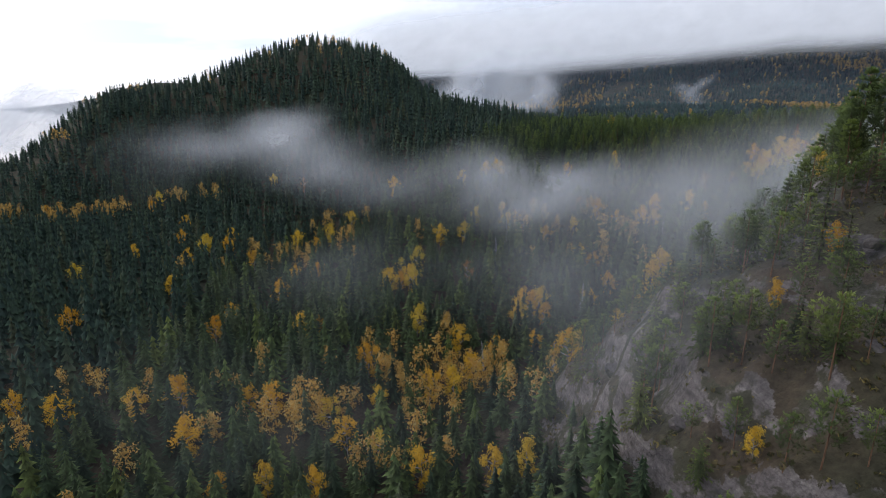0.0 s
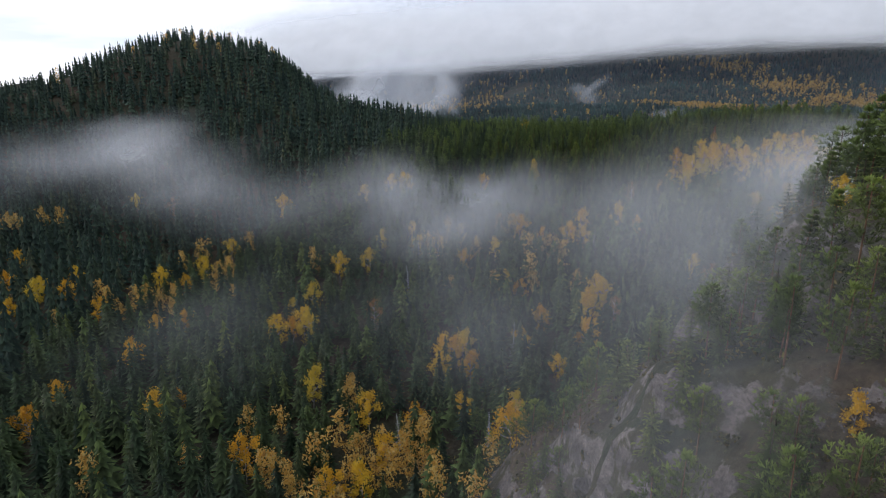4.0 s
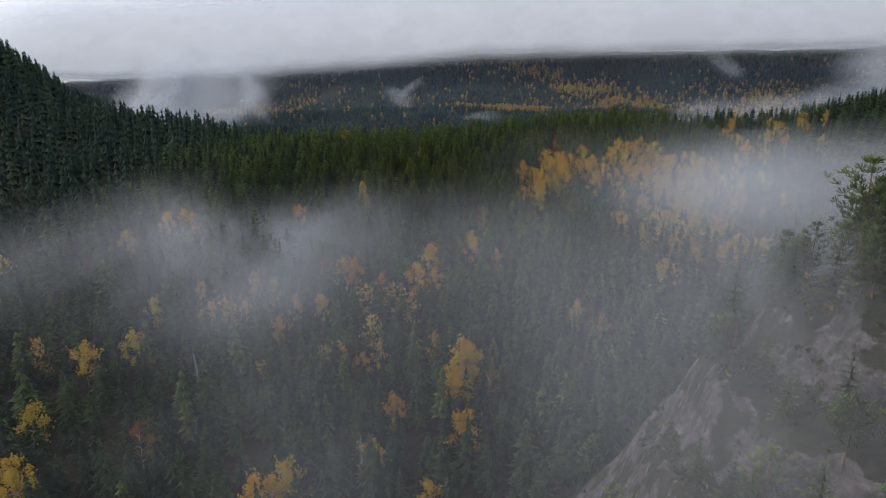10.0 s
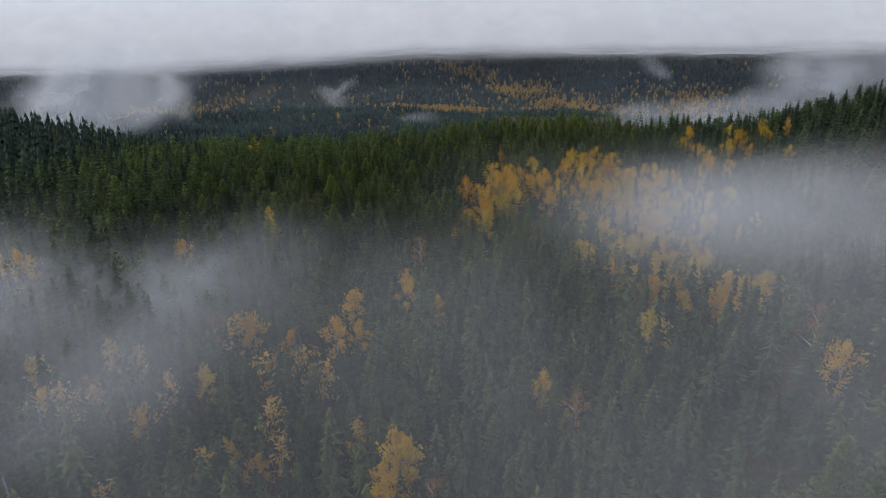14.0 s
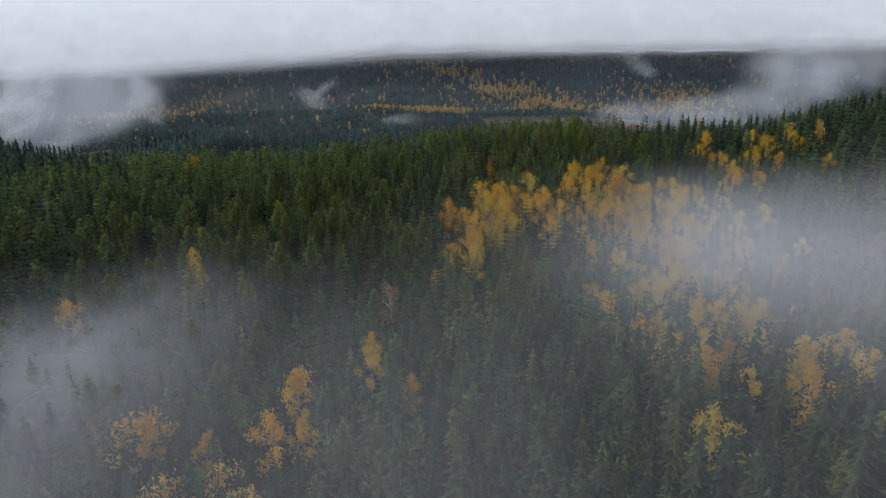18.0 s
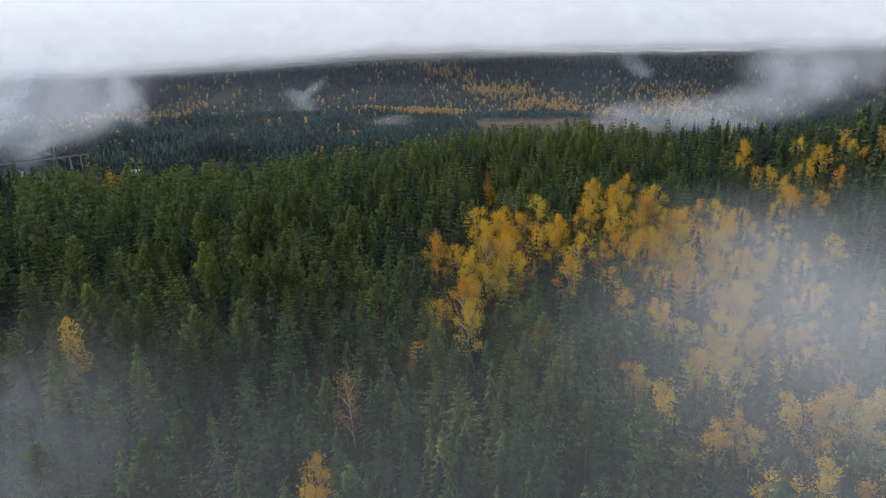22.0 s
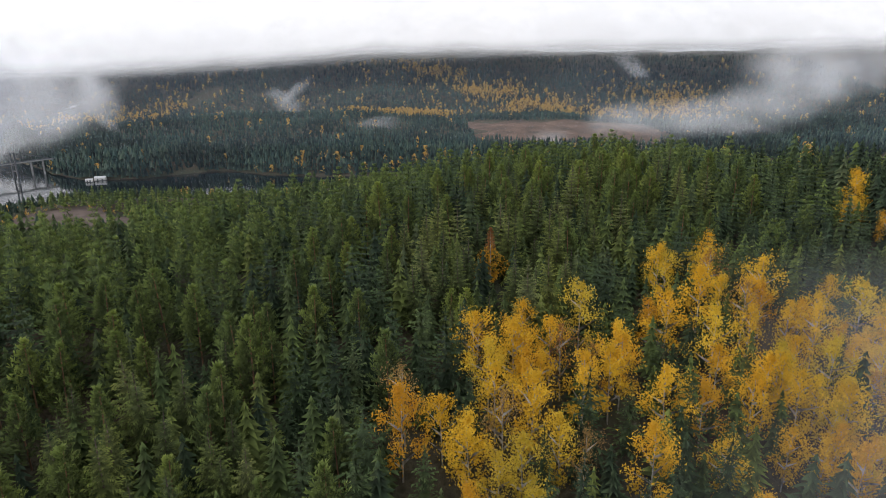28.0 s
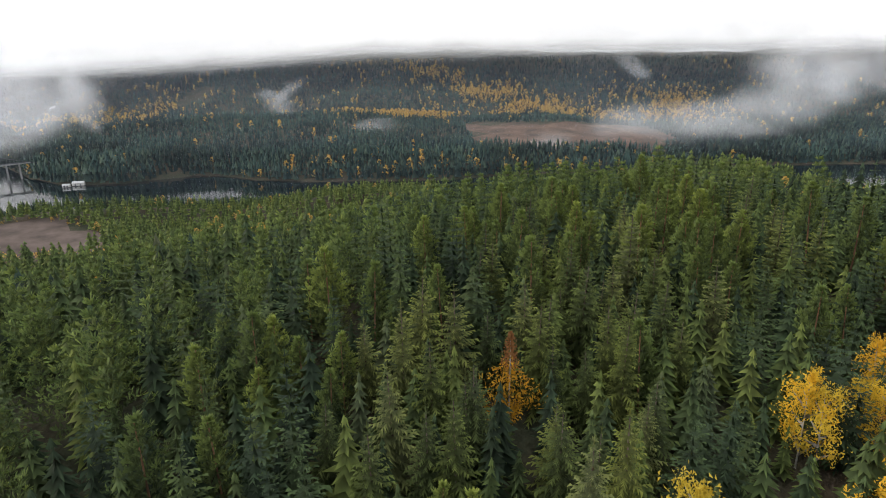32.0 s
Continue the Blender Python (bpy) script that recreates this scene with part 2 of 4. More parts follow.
def plain(name, stops, scale, rough=0.8, metal=0.0, bump=0.2):
    m, nt, b = nodes_of(name)
    n = noise_node(nt, scale, 4.0)
    r = ramp_node(nt, n.outputs[0], *stops)
    nt.links.new(r.outputs[0], b.inputs["Base Color"])
    b.inputs["Roughness"].default_value, b.inputs["Metallic"].default_value = rough, metal
    bump_node(nt, b, n.outputs[0], bump, 0.05)
    return m


GROUND, ROCK = ground_material(), rock_material()
CLEARING = plain("cut_slope_heath", [(0.3, (0.050, 0.038, 0.028)), (0.55, (0.105, 0.066, 0.046)), (0.75, (0.15, 0.10, 0.07))], 0.02, 0.95)
FIELD = plain("mown_field", [(0.3, (0.13, 0.15, 0.07)), (0.7, (0.26, 0.25, 0.14))], 0.03, 0.95)
GRAVEL = plain("gravel", [(0.3, (0.055, 0.042, 0.036)), (0.7, (0.130, 0.098, 0.085))], 0.06, 0.95)
CONCRETE = plain("bridge_concrete", [(0.3, (0.20, 0.20, 0.20)), (0.7, (0.32, 0.32, 0.31))], 0.3, 0.8)
STEEL = plain("painted_steel", [(0.3, (0.07, 0.08, 0.09)), (0.7, (0.12, 0.13, 0.14))], 0.6, 0.5, 0.3)
PALE_WOOD = plain("pale_boards", [(0.3, (0.50, 0.49, 0.46)), (0.7, (0.66, 0.65, 0.62))], 1.2, 0.7)
PALE_ROOF = plain("pale_roof", [(0.3, (0.38, 0.39, 0.40)), (0.7, (0.52, 0.53, 0.54))], 1.0, 0.5)


def water_material():
    m, nt, b = nodes_of("lake_water")
    b.inputs["Base Color"].default_value = (0.006, 0.010, 0.012, 1)
    b.inputs["Roughness"].default_value, b.inputs["Specular IOR Level"].default_value = 0.06, 0.5
    n = noise_node(nt, 0.25, 3.0)
    bump_node(nt, b, n.outputs[0], 0.05, 0.2)
    return m


WATER = water_material()


def mist_material(name, white, wisp, low, high, shine, along=1.0):
    """Mist in thin veils: the share that scatters light grows with the veil's own thickness and is torn by noise."""
    m = bpy.data.materials.new(name)
    m.use_nodes = True
    nt = m.node_tree
    nt.nodes.remove(nt.nodes["Principled BSDF"])
    thick = nt.nodes.new("ShaderNodeAttribute")
    thick.attribute_name = "thickness"
    co = nt.nodes.new("ShaderNodeTexCoord").outputs["Object"]
    # drawn out along the valley
    drawn = nt.nodes.new("ShaderNodeMapping")
    drawn.vector_type = "TEXTURE"
    drawn.inputs["Rotation"].default_value, drawn.inputs["Scale"].default_value = (0, 0, radians(-25)), (1.0, along, 0.75)
    nt.links.new(co, drawn.inputs[0])
    n = noise_node(nt, wisp, 4.0, 0.55, drawn.outputs[0])
    n.inputs["Distortion"].default_value = 0.1
    torn = nt.nodes.new("ShaderNodeMapRange")
    torn.interpolation_type = "SMOOTHSTEP"
    for i, v in ((1, 0.33), (2, 0.68), (3, low), (4, high)):
        torn.inputs[i].default_value = v
    nt.links.new(n.outputs[0], torn.inputs[0])
    share = nt.nodes.new("ShaderNodeMath")
    share.operation, share.use_clamp = "MULTIPLY", True
    nt.links.new(thick.outputs["Fac"], share.inputs[0])
    nt.links.new(torn.outputs[0], share.inputs[1])
    d, t, clear = (nt.nodes.new("ShaderNodeBsdf" + k) for k in ("Diffuse", "Translucent", "Transparent"))
    d.inputs[0].default_value = t.inputs[0].default_value = (*white, 1)
    both, mix = nt.nodes.new("ShaderNodeMixShader"), nt.nodes.new("ShaderNodeMixShader")
    both.inputs[0].default_value = shine
    nt.links.new(d.outputs[0], both.inputs[1])
    nt.links.new(t.outputs[0], both.inputs[2])
    nt.links.new(share.outputs[0], mix.inputs[0])
    nt.links.new(clear.outputs[0], mix.inputs[1])
    nt.links.new(both.outputs[0], mix.inputs[2])
    nt.links.new(mix.outputs[0], nt.nodes["Material Output"].inputs[0])
    return m


MIST = mist_material("valley_mist", (0.765, 0.765, 0.768), 0.020, 0.25, 1.5, 0.2, 3.0)
FAR_MIST = mist_material("drifting_mist", (0.90, 0.91, 0.93), 0.007, 0.6, 1.15, 0.12)
HAZE = mist_material("distant_haze", (0.55, 0.66, 0.82), 0.003, 0.7, 1.2, 0.5)
CLOUD = mist_material("low_cloud", (0.98, 0.98, 0.98), 0.004, 0.9, 1.1, 0.08)

# ---- the lie of the land ----
SHORE = np.array((213.0, 1488.0))


def lattice(x, y, seed):
    h = np.sin(x * 127.1 + y * 311.7 + seed * 74.7) * 43758.5453
    return h - np.floor(h)


def vnoise(x, y, size, seed=0):
    """Smooth value noise, -1 to 1, with cells of that size in metres."""
    x, y = np.asarray(x, float) / size, np.asarray(y, float) / size
    i, j = np.floor(x), np.floor(y)
    f, g = x - i, y - j
    f, g = f * f * (3 - 2 * f), g * g * (3 - 2 * g)
    a, b = lattice(i, j, seed), lattice(i + 1, j, seed)
    c, d = lattice(i, j + 1, seed), lattice(i + 1, j + 1, seed)
    return 2 * (a + (b - a) * f + (c - a) * g + (a - b - c + d) * f * g) - 1


def across(x, y):
    """Metres past the far shore, and along it."""
    dx, dy = np.asarray(x, float) - SHORE[0], np.asarray(y, float) - SHORE[1]
    return 0.570 * dx + 0.821 * dy, 0.821 * dx - 0.570 * dy


def swell(x, y, cx, cy, rx, ry, high):
    return high * np.exp(-0.5 * ((x - cx) / rx) ** 2 - 0.5 * ((y - cy) / ry) ** 2)


def step(v, a, b):
    t = np.clip((v - a) / (b - a), 0, 1)
    return t * t * (3 - 2 * t)


def land(x, y):
    """Height of the ground."""
    x, y = np.asarray(x, float), np.asarray(y, float)
    s, q = across(x, y)
    d = s - np.interp(q, (-800, -200, 54, 215, 800), (-1100, -380, -150, -138, -125))
    z = 45 / (1 + np.exp(np.clip((d + 330) / 90, -30, 30)))
    # the wooded hill and its shoulders
    for cx, cy, rx, ry, high in ((-130, 640, 75, 90, 31.7), (-150, 650, 130, 100, 90.7), (-340, 605, 55, 85, 63.6), (-250, 620, 60, 90, -1.6), (-20, 610, 90, 80, 20.5), (-72, 640, 40, 55, 8.7), (-82, 645, 26, 45, 4.2), (-150, 790, 120, 80, 39.9), (100, 740, 100, 80, 2.4),
                                (-190, 640, 60, 70, 5.5), (-95, 625, 22, 40, -8.1), (-60, 620, 20, 40, 3.7), (-230, 640, 40, 70, 13.2), (40, 620, 60, 60, -2.1)):
        z = z + swell(x, y, cx, cy, rx, ry, high)
    # the ridge that closes the valley
    for cx, cy, rx, ry, high in ((120, 455, 90, 60, 19.5), (40, 520, 90, 60, 35.7), (270, 430, 100, 70, 62), (400, 230, 80, 90, 62.6), (-60, 440, 80, 70, 27.1), (60, 370, 70, 60, 38.9), (200, 340, 70, 50, 20), (330, 330, 60, 60, 15.9)):
        z = z + swell(x, y, cx, cy, rx, ry, high)
    # its outer slopes
    for cx, cy, rx, ry, high in ((560, 230, 120, 120, 79.6), (470, 900, 65, 45, 25), (575, 840, 60, 45, 22), (590, 520, 70, 55, 36), (190, 890, 90, 70, 1.4), (190, 985, 70, 40, 13), (300, 985, 90, 40, 15), (-150, 300, 110, 90, 4.9), (400, 560, 130, 100, 42.8), (160, 255, 40, 40, 26.5), (240, 215, 50, 45, 13.4), (300, 480, 60, 50, -17.3), (200, 520, 60, 60, -19.4), (400, 400, 70, 60, -8.6), (242, 320, 24, 17, 10)):
        z = z + swell(x, y, cx, cy, rx, ry, high)
    # the rocky knoll and its cliff
    for cx, cy, rx, ry, high in ((130, 115, 40, 40, 26.5), (80, 122, 24, 32, 43.3), (52, 122, 12, 30, 23.2), (150, 30, 60, 60, 108.4), (200, 140, 45, 50, 57.4), (105, 158, 18, 15, 15)) + ((52, 66, 22, 18, 24.4), (95, 148, 17, 20, 12.0), (60, 142, 13, 16, -10.5), (70, 98, 15, 13, 1.4), (107, 172, 15, 14, 14.2), (46, 124, 9, 12, 3.8), (110, 125, 22, 24, 1.0),
                                (40, 150, 14, 12, 8.0), (47, 128, 10, 12, 1.8), (48, 108, 10, 10, -3.9), (34, 92, 11, 11, 14.5), (72, 152, 10, 9, 5.7)):
        z = z + swell(x, y, cx, cy, rx, ry, high)
    # it rises in ledges: flat shelves and steep slabs
    ledge = step(x, 24, 40) * step(-x, -180, -140) * step(y, 25, 55) * step(-y, -186, -160)
    t = (z + 0.38 * y - 0.12 * x + 5 * vnoise(x, y, 31, 71) + 2.5 * vnoise(x, y, 11, 72)) / 11
    t = t - np.floor(t)
    z = z + ledge * 6.5 * (step(t, 0.5, 1.0) - t)
    near = step(-s, -200, 300)
    z = z + near * (vnoise(x, y, 60, 3) * 2.5 + vnoise(x, y, 23, 5) * 1.2)
    bay = np.interp(q, (-600, -40, 60, 150, 190, 270, 340, 420, 650, 790, 1000, 1090, 1400), (660, 60, 0, 5, 80, 90, 40, 10, 0, 45, 70, 125, 130))
    cove = s - np.interp(q, (-800, -200, 0, 54, 120, 190, 260, 800), (-1100, -420, -270, -260, -240, -215, -150, -125))
    z = z - np.where(q < 260, 12, 9) * step(cove + 55, -25, 45) * step(bay - s, 5, 45)
    # the far side: shore, wooded bench, cut slope, mountain
    far = np.interp(s - bay * (1 - step(s, 700, 1500)), (-60, 0, 60, 220, 600, 700, 1000, 1516, 1750, 2200, 5000), (0, 3, 22, 38, 66, 76, 152, 292, 312, 300, 250))
    far = np.minimum(far, np.interp(q, (-1500, 0, 450), (195, 240, 330)))
    far = far + step(s, 60, 400) * (vnoise(x, y, 420, 8) * 18 + vnoise(x, y, 150, 9) * 8) 
    return z + far


def mesh_of(name, verts, faces, materials, index=None, smooth=False, thickness=None, tip=None):
    """A mesh from arrays of places and of triangles or quads."""
    me = bpy.data.meshes.new(name)
    v, f = np.asarray(verts, np.float32), np.asarray(faces, np.int32)
    me.vertices.add(len(v))
    me.vertices.foreach_set("co", v.ravel())
    k = f.shape[1]
    me.loops.add(f.size)
    me.loops.foreach_set("vertex_index", f.ravel())
    me.polygons.add(len(f))
    me.polygons.foreach_set("loop_start", np.arange(0, f.size, k, dtype=np.int32))
    for m in materials:
        me.materials.append(m)
    if index is not None:
        me.polygons.foreach_set("material_index", np.asarray(index, np.int32))
    if smooth:
        me.polygons.foreach_set("use_smooth", np.ones(len(f), bool))
    if thickness is not None:
        me.attributes.new("thickness", "FLOAT", "POINT").data.foreach_set("value", np.asarray(thickness, np.float32))
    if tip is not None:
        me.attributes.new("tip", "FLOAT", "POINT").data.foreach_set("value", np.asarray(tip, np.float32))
    me.update(calc_edges=True)
    return me


def grid(nx, ny):
    """Quads of a grid whose points run along x first."""
    i = (np.arange(ny - 1)[:, None] * nx + np.arange(nx - 1)[None, :]).ravel()
    return np.stack((i, i + 1, i + nx + 1, i + nx), 1)


def spread(fine0, fine1, gap, lo, hi):
    """Grid lines, even in the middle and wider and wider outwards."""
    mid, out, g = list(np.arange(fine0, fine1 + 0.1, gap)), [], gap
    a, left = mid[-1], []
    while a < hi:
        g *= 1.12
        a += g
        out.append(min(a, hi))
    a, g = mid[0], gap
    while a > lo:
        g *= 1.12
        a -= g
        left.append(max(a, lo))
    return np.array(left[::-1] + mid + out)


def part(name, bm, material, parent, label=""):
    me = bpy.data.meshes.new(name)
    bm.to_mesh(me)
    bm.free()
    me.materials.append(material)
    ob = new(name, me)
    ob.parent = parent
    return tagged(ob, label)


def in_clearing(s, q):
    """The felled slope beyond the lake."""
    edge = 30 * np.sin(q / 90.0) + 18 * np.sin(q / 37.0)
    yard = ((s - 95) / 22) ** 2 + ((q - 455) / 42) ** 2 < 1
    felled = ((s - 960) / 75) ** 2 + ((q + 85) / 60) ** 2 < 1
    return yard | felled | (s > 190 + 0.5 * edge) & (s < 470 - 0.16 * (q - 900) + 0.6 * edge) & (q > 700 + edge) & (q < 1190)


def in_field(s, q):
    return (((s - 661) / 30) ** 2 + ((q + 235) / 60) ** 2 < 1) 


def in_pit(x, y):
    return ((x - 172) / 60) ** 2 + ((y - 868) / 82) ** 2 < 1


def in_heath(x, y):
    """Open scrub in front of the pit."""
    return ((x - 185) / 70) ** 2 + ((y - 785) / 16) ** 2 < 1


def knoll(x, y):
    return (x > 30) & (x < 190) & (y > 20) & (y < 188)


def bare_rock(x, y):
    """Where the knoll shows its rock."""
    h = land(x, y)
    steep = np.hypot(land(np.asarray(x) + 2, y) - h, land(x, np.asarray(y) + 2) - h) / 2
    return knoll(x, y) & (steep + 0.45 * vnoise(x, y, 17, 21) + 0.3 * vnoise(x, y, 7, 22) > 1.25)


# ---- ground and lake ----
def build_ground():
    gx, gy = spread(-400, 460, 5.0, -4900, 4900), spread(-40, 640, 5.0, -1500, 4900)
    gx, gy = np.union1d(gx, np.arange(26, 134, 1.3)), np.union1d(gy, np.arange(60, 190, 1.3))
    x, y = np.meshgrid(gx, gy)
    x, y = x.ravel(), y.ravel()
    z = land(x, y)
    # ledges and slabs on the knoll
    rough = knoll(x, y) * step(x, 30, 40) * step(-x, -185, -150) * step(y, 30, 60) * step(-y, -186, -165)
    u, v = 0.55 * x + 0.4 * y, 0.8 * y - 0.5 * x
    z = z + rough * (1.2 * (1 - 2 * np.abs(vnoise(0.4 * u, v, 9, 61))) + 0.9 * (1 - 2 * np.abs(vnoise(0.5 * u, v, 4.5, 62))) + 0.6 * vnoise(x, y, 2.6, 63))
    f = grid(len(gx), len(gy))
    cx, cy = x[f].mean(1), y[f].mean(1)
    s, q = across(cx, cy)
    index = np.zeros(len(f), int)
    index[in_clearing(s, q)] = 1
    index[in_field(s, q)] = 2
    index[in_pit(cx, cy)] = 3
    z = z - 17 * np.exp(-(((x - 165) / 42) ** 2 + ((y - 842) / 42) ** 2)) + 1.5 * in_pit(x, y) * vnoise(x, y, 22, 66)
    ob = new("ground", mesh_of("ground", np.stack((x, y, z), 1), f, [GROUND, CLEARING, FIELD, GRAVEL], index, True))
    tagged(ob, "rolling forest floor of moss, heath and bare rock", "ground", kind="structure")


build_ground()
lake = new("water", mesh_of("water", [(-4900, 400, 0), (4900, 400, 0), (4900, 4900, 0), (-4900, 4900, 0)], [(0, 1, 2, 3)], [WATER]))
tagged(lake, "calm dark lake that mirrors the pale sky", "lake", kind="structure")


# ---- trees: shapes of height 1 ----
def spruce_shape(rng, levels=17, arms=8, twigs=5, wide=0.20):
    """Trunk axis with whorls of drooping, feathered branches. Returns places and triangles, all joined to the axis."""
    v, f, axis = [], [], []
    for i in range(levels + 1):
        h = 0.07 + 0.93 * (i / levels) ** 0.9
        axis.append(len(v))
        v.append((rng.normal(0, 0.003), rng.normal(0, 0.003), h))
    for i in range(levels):
        h = v[axis[i]][2]
        full = (wide * (1 - h) ** 0.95 + 0.010) * rng.uniform(0.86, 1.12)
        if i < 2:
            full *= 0.8
        n = arms if i < levels - 4 else 5
        turn = rng.uniform(0, 6.28)
        for k in range(n):
            a = turn + 6.283 * k / n + rng.normal(0, 0.18)
            r = full * rng.uniform(0.6, 1.2)
            drop = r * (rng.uniform(0.35, 0.6) * (1.1 - h) - 0.12 * h)
            ca, sa = math.cos(a), math.sin(a)
            last = axis[i]
            for j in range(1, twigs + 1):
                u = j / twigs
                zz = h - drop * u + 0.20 * r * u * u
                p = len(v)
                first = p if j == 1 else first
                v.append((ca * r * u, sa * r * u, zz))
                for way in (-1, 1):
                    side = r * (0.34 - 0.20 * u) * rng.uniform(0.6, 1.2)
                    out = u + 0.10
                    v.append((ca * r * out - way * sa * side, sa * r * out + way * ca * side, zz - 0.10 * r * rng.uniform(0.4, 1.6) - 0.004))
                f += [(last, p + 1, p), (last, p, p + 2)]
                last = p
        f.append((axis[i], axis[i + 1], first))
    b = len(v)
    v += [(0.006, 0, 0.93), (-0.003, 0.005, 0.93), (-0.003, -0.005, 0.93)]
    f += [(axis[-1], b, b + 1), (axis[-1], b + 1, b + 2), (axis[-1], b + 2, b)]
    return np.array(v), np.array(f)


def pine_shape(rng, levels=13, arms=6, low=0.32, wide=0.17, spikes=8, flat=False, puff=1.0):
    """Rising branches with brushes of needles at their ends, in a loose rounded crown."""
    v, f = [(0, 0, low)], []
    for i in range(levels):
        u = i / (levels - 1)
        h = low + (0.97 - low) * u
        full = wide * ((math.sin(math.pi * (0.22 + 0.74 * u)) ** 0.75) if flat else min(1.0, 0.55 + 2.2 * u) * (1.02 - u) ** 0.8)
        n = arms if u < 0.8 else 4
        turn = rng.uniform(0, 6.28)
        for k in range(n):
            if rng.random() < 0.08:
                continue
            a = turn + 6.283 * k / n + rng.normal(0, 0.25)
            r = full * rng.uniform(0.6, 1.2)
            ca, sa = math.cos(a), math.sin(a)
            for w in (0.45, 0.8, 1.08):
                x, y, z = ca * r * w, sa * r * w, h + r * (0.05 + 0.38 * w * w) - 0.02
                c = len(v)
                v.append((x, y, z - 0.014))
                size = puff * (0.024 if flat else 0.025) * rng.uniform(0.8, 1.35)
                for t in range(spikes):
                    b = rng.uniform(0, 6.28)
                    out = size * rng.uniform(0.7, 1.3)
                    p = len(v)
                    up = rng.uniform(-0.1, 1.3) * size
                    v.append((x + math.cos(b) * out + ca * size * 0.4, y + math.sin(b) * out + sa * size * 0.4, z + up))
                    v.append((x + math.cos(b + 0.30) * out * 0.75 + ca * size * 0.4, y + math.sin(b + 0.30) * out * 0.75 + sa * size * 0.4, z + up - 0.35 * size))
                    f.append((c, p, p + 1))
    return np.array(v), np.array(f)


def star_tree(rng, rings=6, points=10, wide=0.16, low=0.06, joined=True):
    """A distant conifer: ragged skirts one above the other on one stem."""
    v, f, tips = [], [], []
    for i in range(rings):
        u = i / rings
        top = low + (1 - low) * min(1.0, (i + 1.55) / (rings + 0.55))
        rim = low + (1 - low) * u
        full = wide * (1 - u) ** 0.85
        a = len(v)
        tips.append(a)
        v.append((0, 0, top))
        turn = rng.uniform(0, 6.28)
        for k in range(points):
            b = turn + 6.283 * k / points
            r = full * (rng.uniform(0.75, 1.25) if k % 2 == 0 else rng.uniform(0.3, 0.55))
            v.append((math.cos(b) * r, math.sin(b) * r, rim + rng.uniform(-0.035, 0.025) + (0.035 if k % 2 else 0)))
        f += [(a, a + 1 + k, a + 1 + (k + 1) % points) for k in range(points)]
        if i:
            f.append((tips[i - 1], a, a + 1))
    return np.array(v), np.array(f)


def leaf_cloud(rng, count, size, limbs=9, wide=0.17, low=0.34, lean=0.0):
    """Leaf sprays round drooping limbs, in an uneven crown. Returns places and triangles."""
    ends = []
    for i in range(limbs):
        u = (i + 0.5) / limbs
        h = low + (0.95 - low) * u
        a, r = i * 2.4 + rng.normal(0, 0.4), wide * (math.sin(math.pi * (0.12 + 0.80 * u)) ** 0.8) * rng.uniform(0.6, 1.15)
        ends.append((math.cos(a) * r, math.sin(a) * r, h, 0.05 + 0.035 * rng.random()))
    ends.append((0, 0, 0.93, 0.035))
    ends.append((0, 0, 0.80, 0.06))
    ends.append((0.01, 0, 0.66, 0.07))
    e = np.array(ends)
    pick = rng.integers(0, len(e), count)
    c = e[pick]
    g = rng.normal(0, 1, (count, 3)) * np.array((0.80, 0.80, 1.15))
    p = c[:, :3] + g * c[:, 3:4] * 0.75
    p[:, :2] *= (0.75 + 0.5 * rng.random((count, 1)))
    p[:, 0] += lean * p[:, 2]
    d1 = rng.normal(0, 1, (count, 3))
    d1[:, 2] -= 0.7
    d1 /= np.linalg.norm(d1, axis=1, keepdims=True)
    d2 = np.cross(d1, rng.normal(0, 1, (count, 3)))
    d2 /= np.linalg.norm(d2, axis=1, keepdims=True)
    k = size * rng.uniform(0.6, 1.35, (count, 1))
    v = np.stack((p - d1 * k, p + d2 * k * 0.75, p + d1 * k), 1).reshape(-1, 3)
    return v, np.arange(count * 3).reshape(-1, 3), e


def stem_shape(low, high, r0, r1, sides=5, bend=(0.0, 0.0), rings=4):
    v, f = [], []
    for i in range(rings):
        u = i / (rings - 1)
        for k in range(sides):
            a = 6.283 * k / sides
            r = r0 + (r1 - r0) * u
            v.append((math.cos(a) * r + bend[0] * u * u, math.sin(a) * r + bend[1] * u * u, low + (high - low) * u))
    for i in range(rings - 1):
        for k in range(sides):
            a, b = i * sides + k, i * sides + (k + 1) % sides
            f += [(a, b, b + sides), (a, b + sides, a + sides)]
    return np.array(v), np.array(f)


def limb_shape(ends, trunk, sides=5):
    """A trunk with a thin limb growing out of it to each end point."""
    v, f = [tuple(p) for p in trunk[0]], [tuple(t) for t in trunk[1]]
    rings = np.array([trunk[0][i:i + sides, 2].mean() for i in range(0, len(trunk[0]), sides)])
    for x, y, z, w in ends[:-3]:
        i = int(np.argmin(np.abs(rings - max(0.12, z - 0.16))))
        k = int(round(math.atan2(y, x) / 6.283 * sides)) % sides
        a, b, c = i * sides + k, i * sides + (k + 1) % sides, min(i + 1, len(rings) - 1) * sides + k
        f += [(a, b, len(v)), (b, c, len(v)), (c, a, len(v))]
        v.append((x, y, z))
    return np.array(v), np.array(f)


def tip_weight(v):
    """0 at the stem, 1 at the ends of the branches; where tip light is painted."""
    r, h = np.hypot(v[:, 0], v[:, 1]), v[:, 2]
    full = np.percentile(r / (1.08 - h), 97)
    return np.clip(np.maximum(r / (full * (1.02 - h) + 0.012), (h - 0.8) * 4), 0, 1)


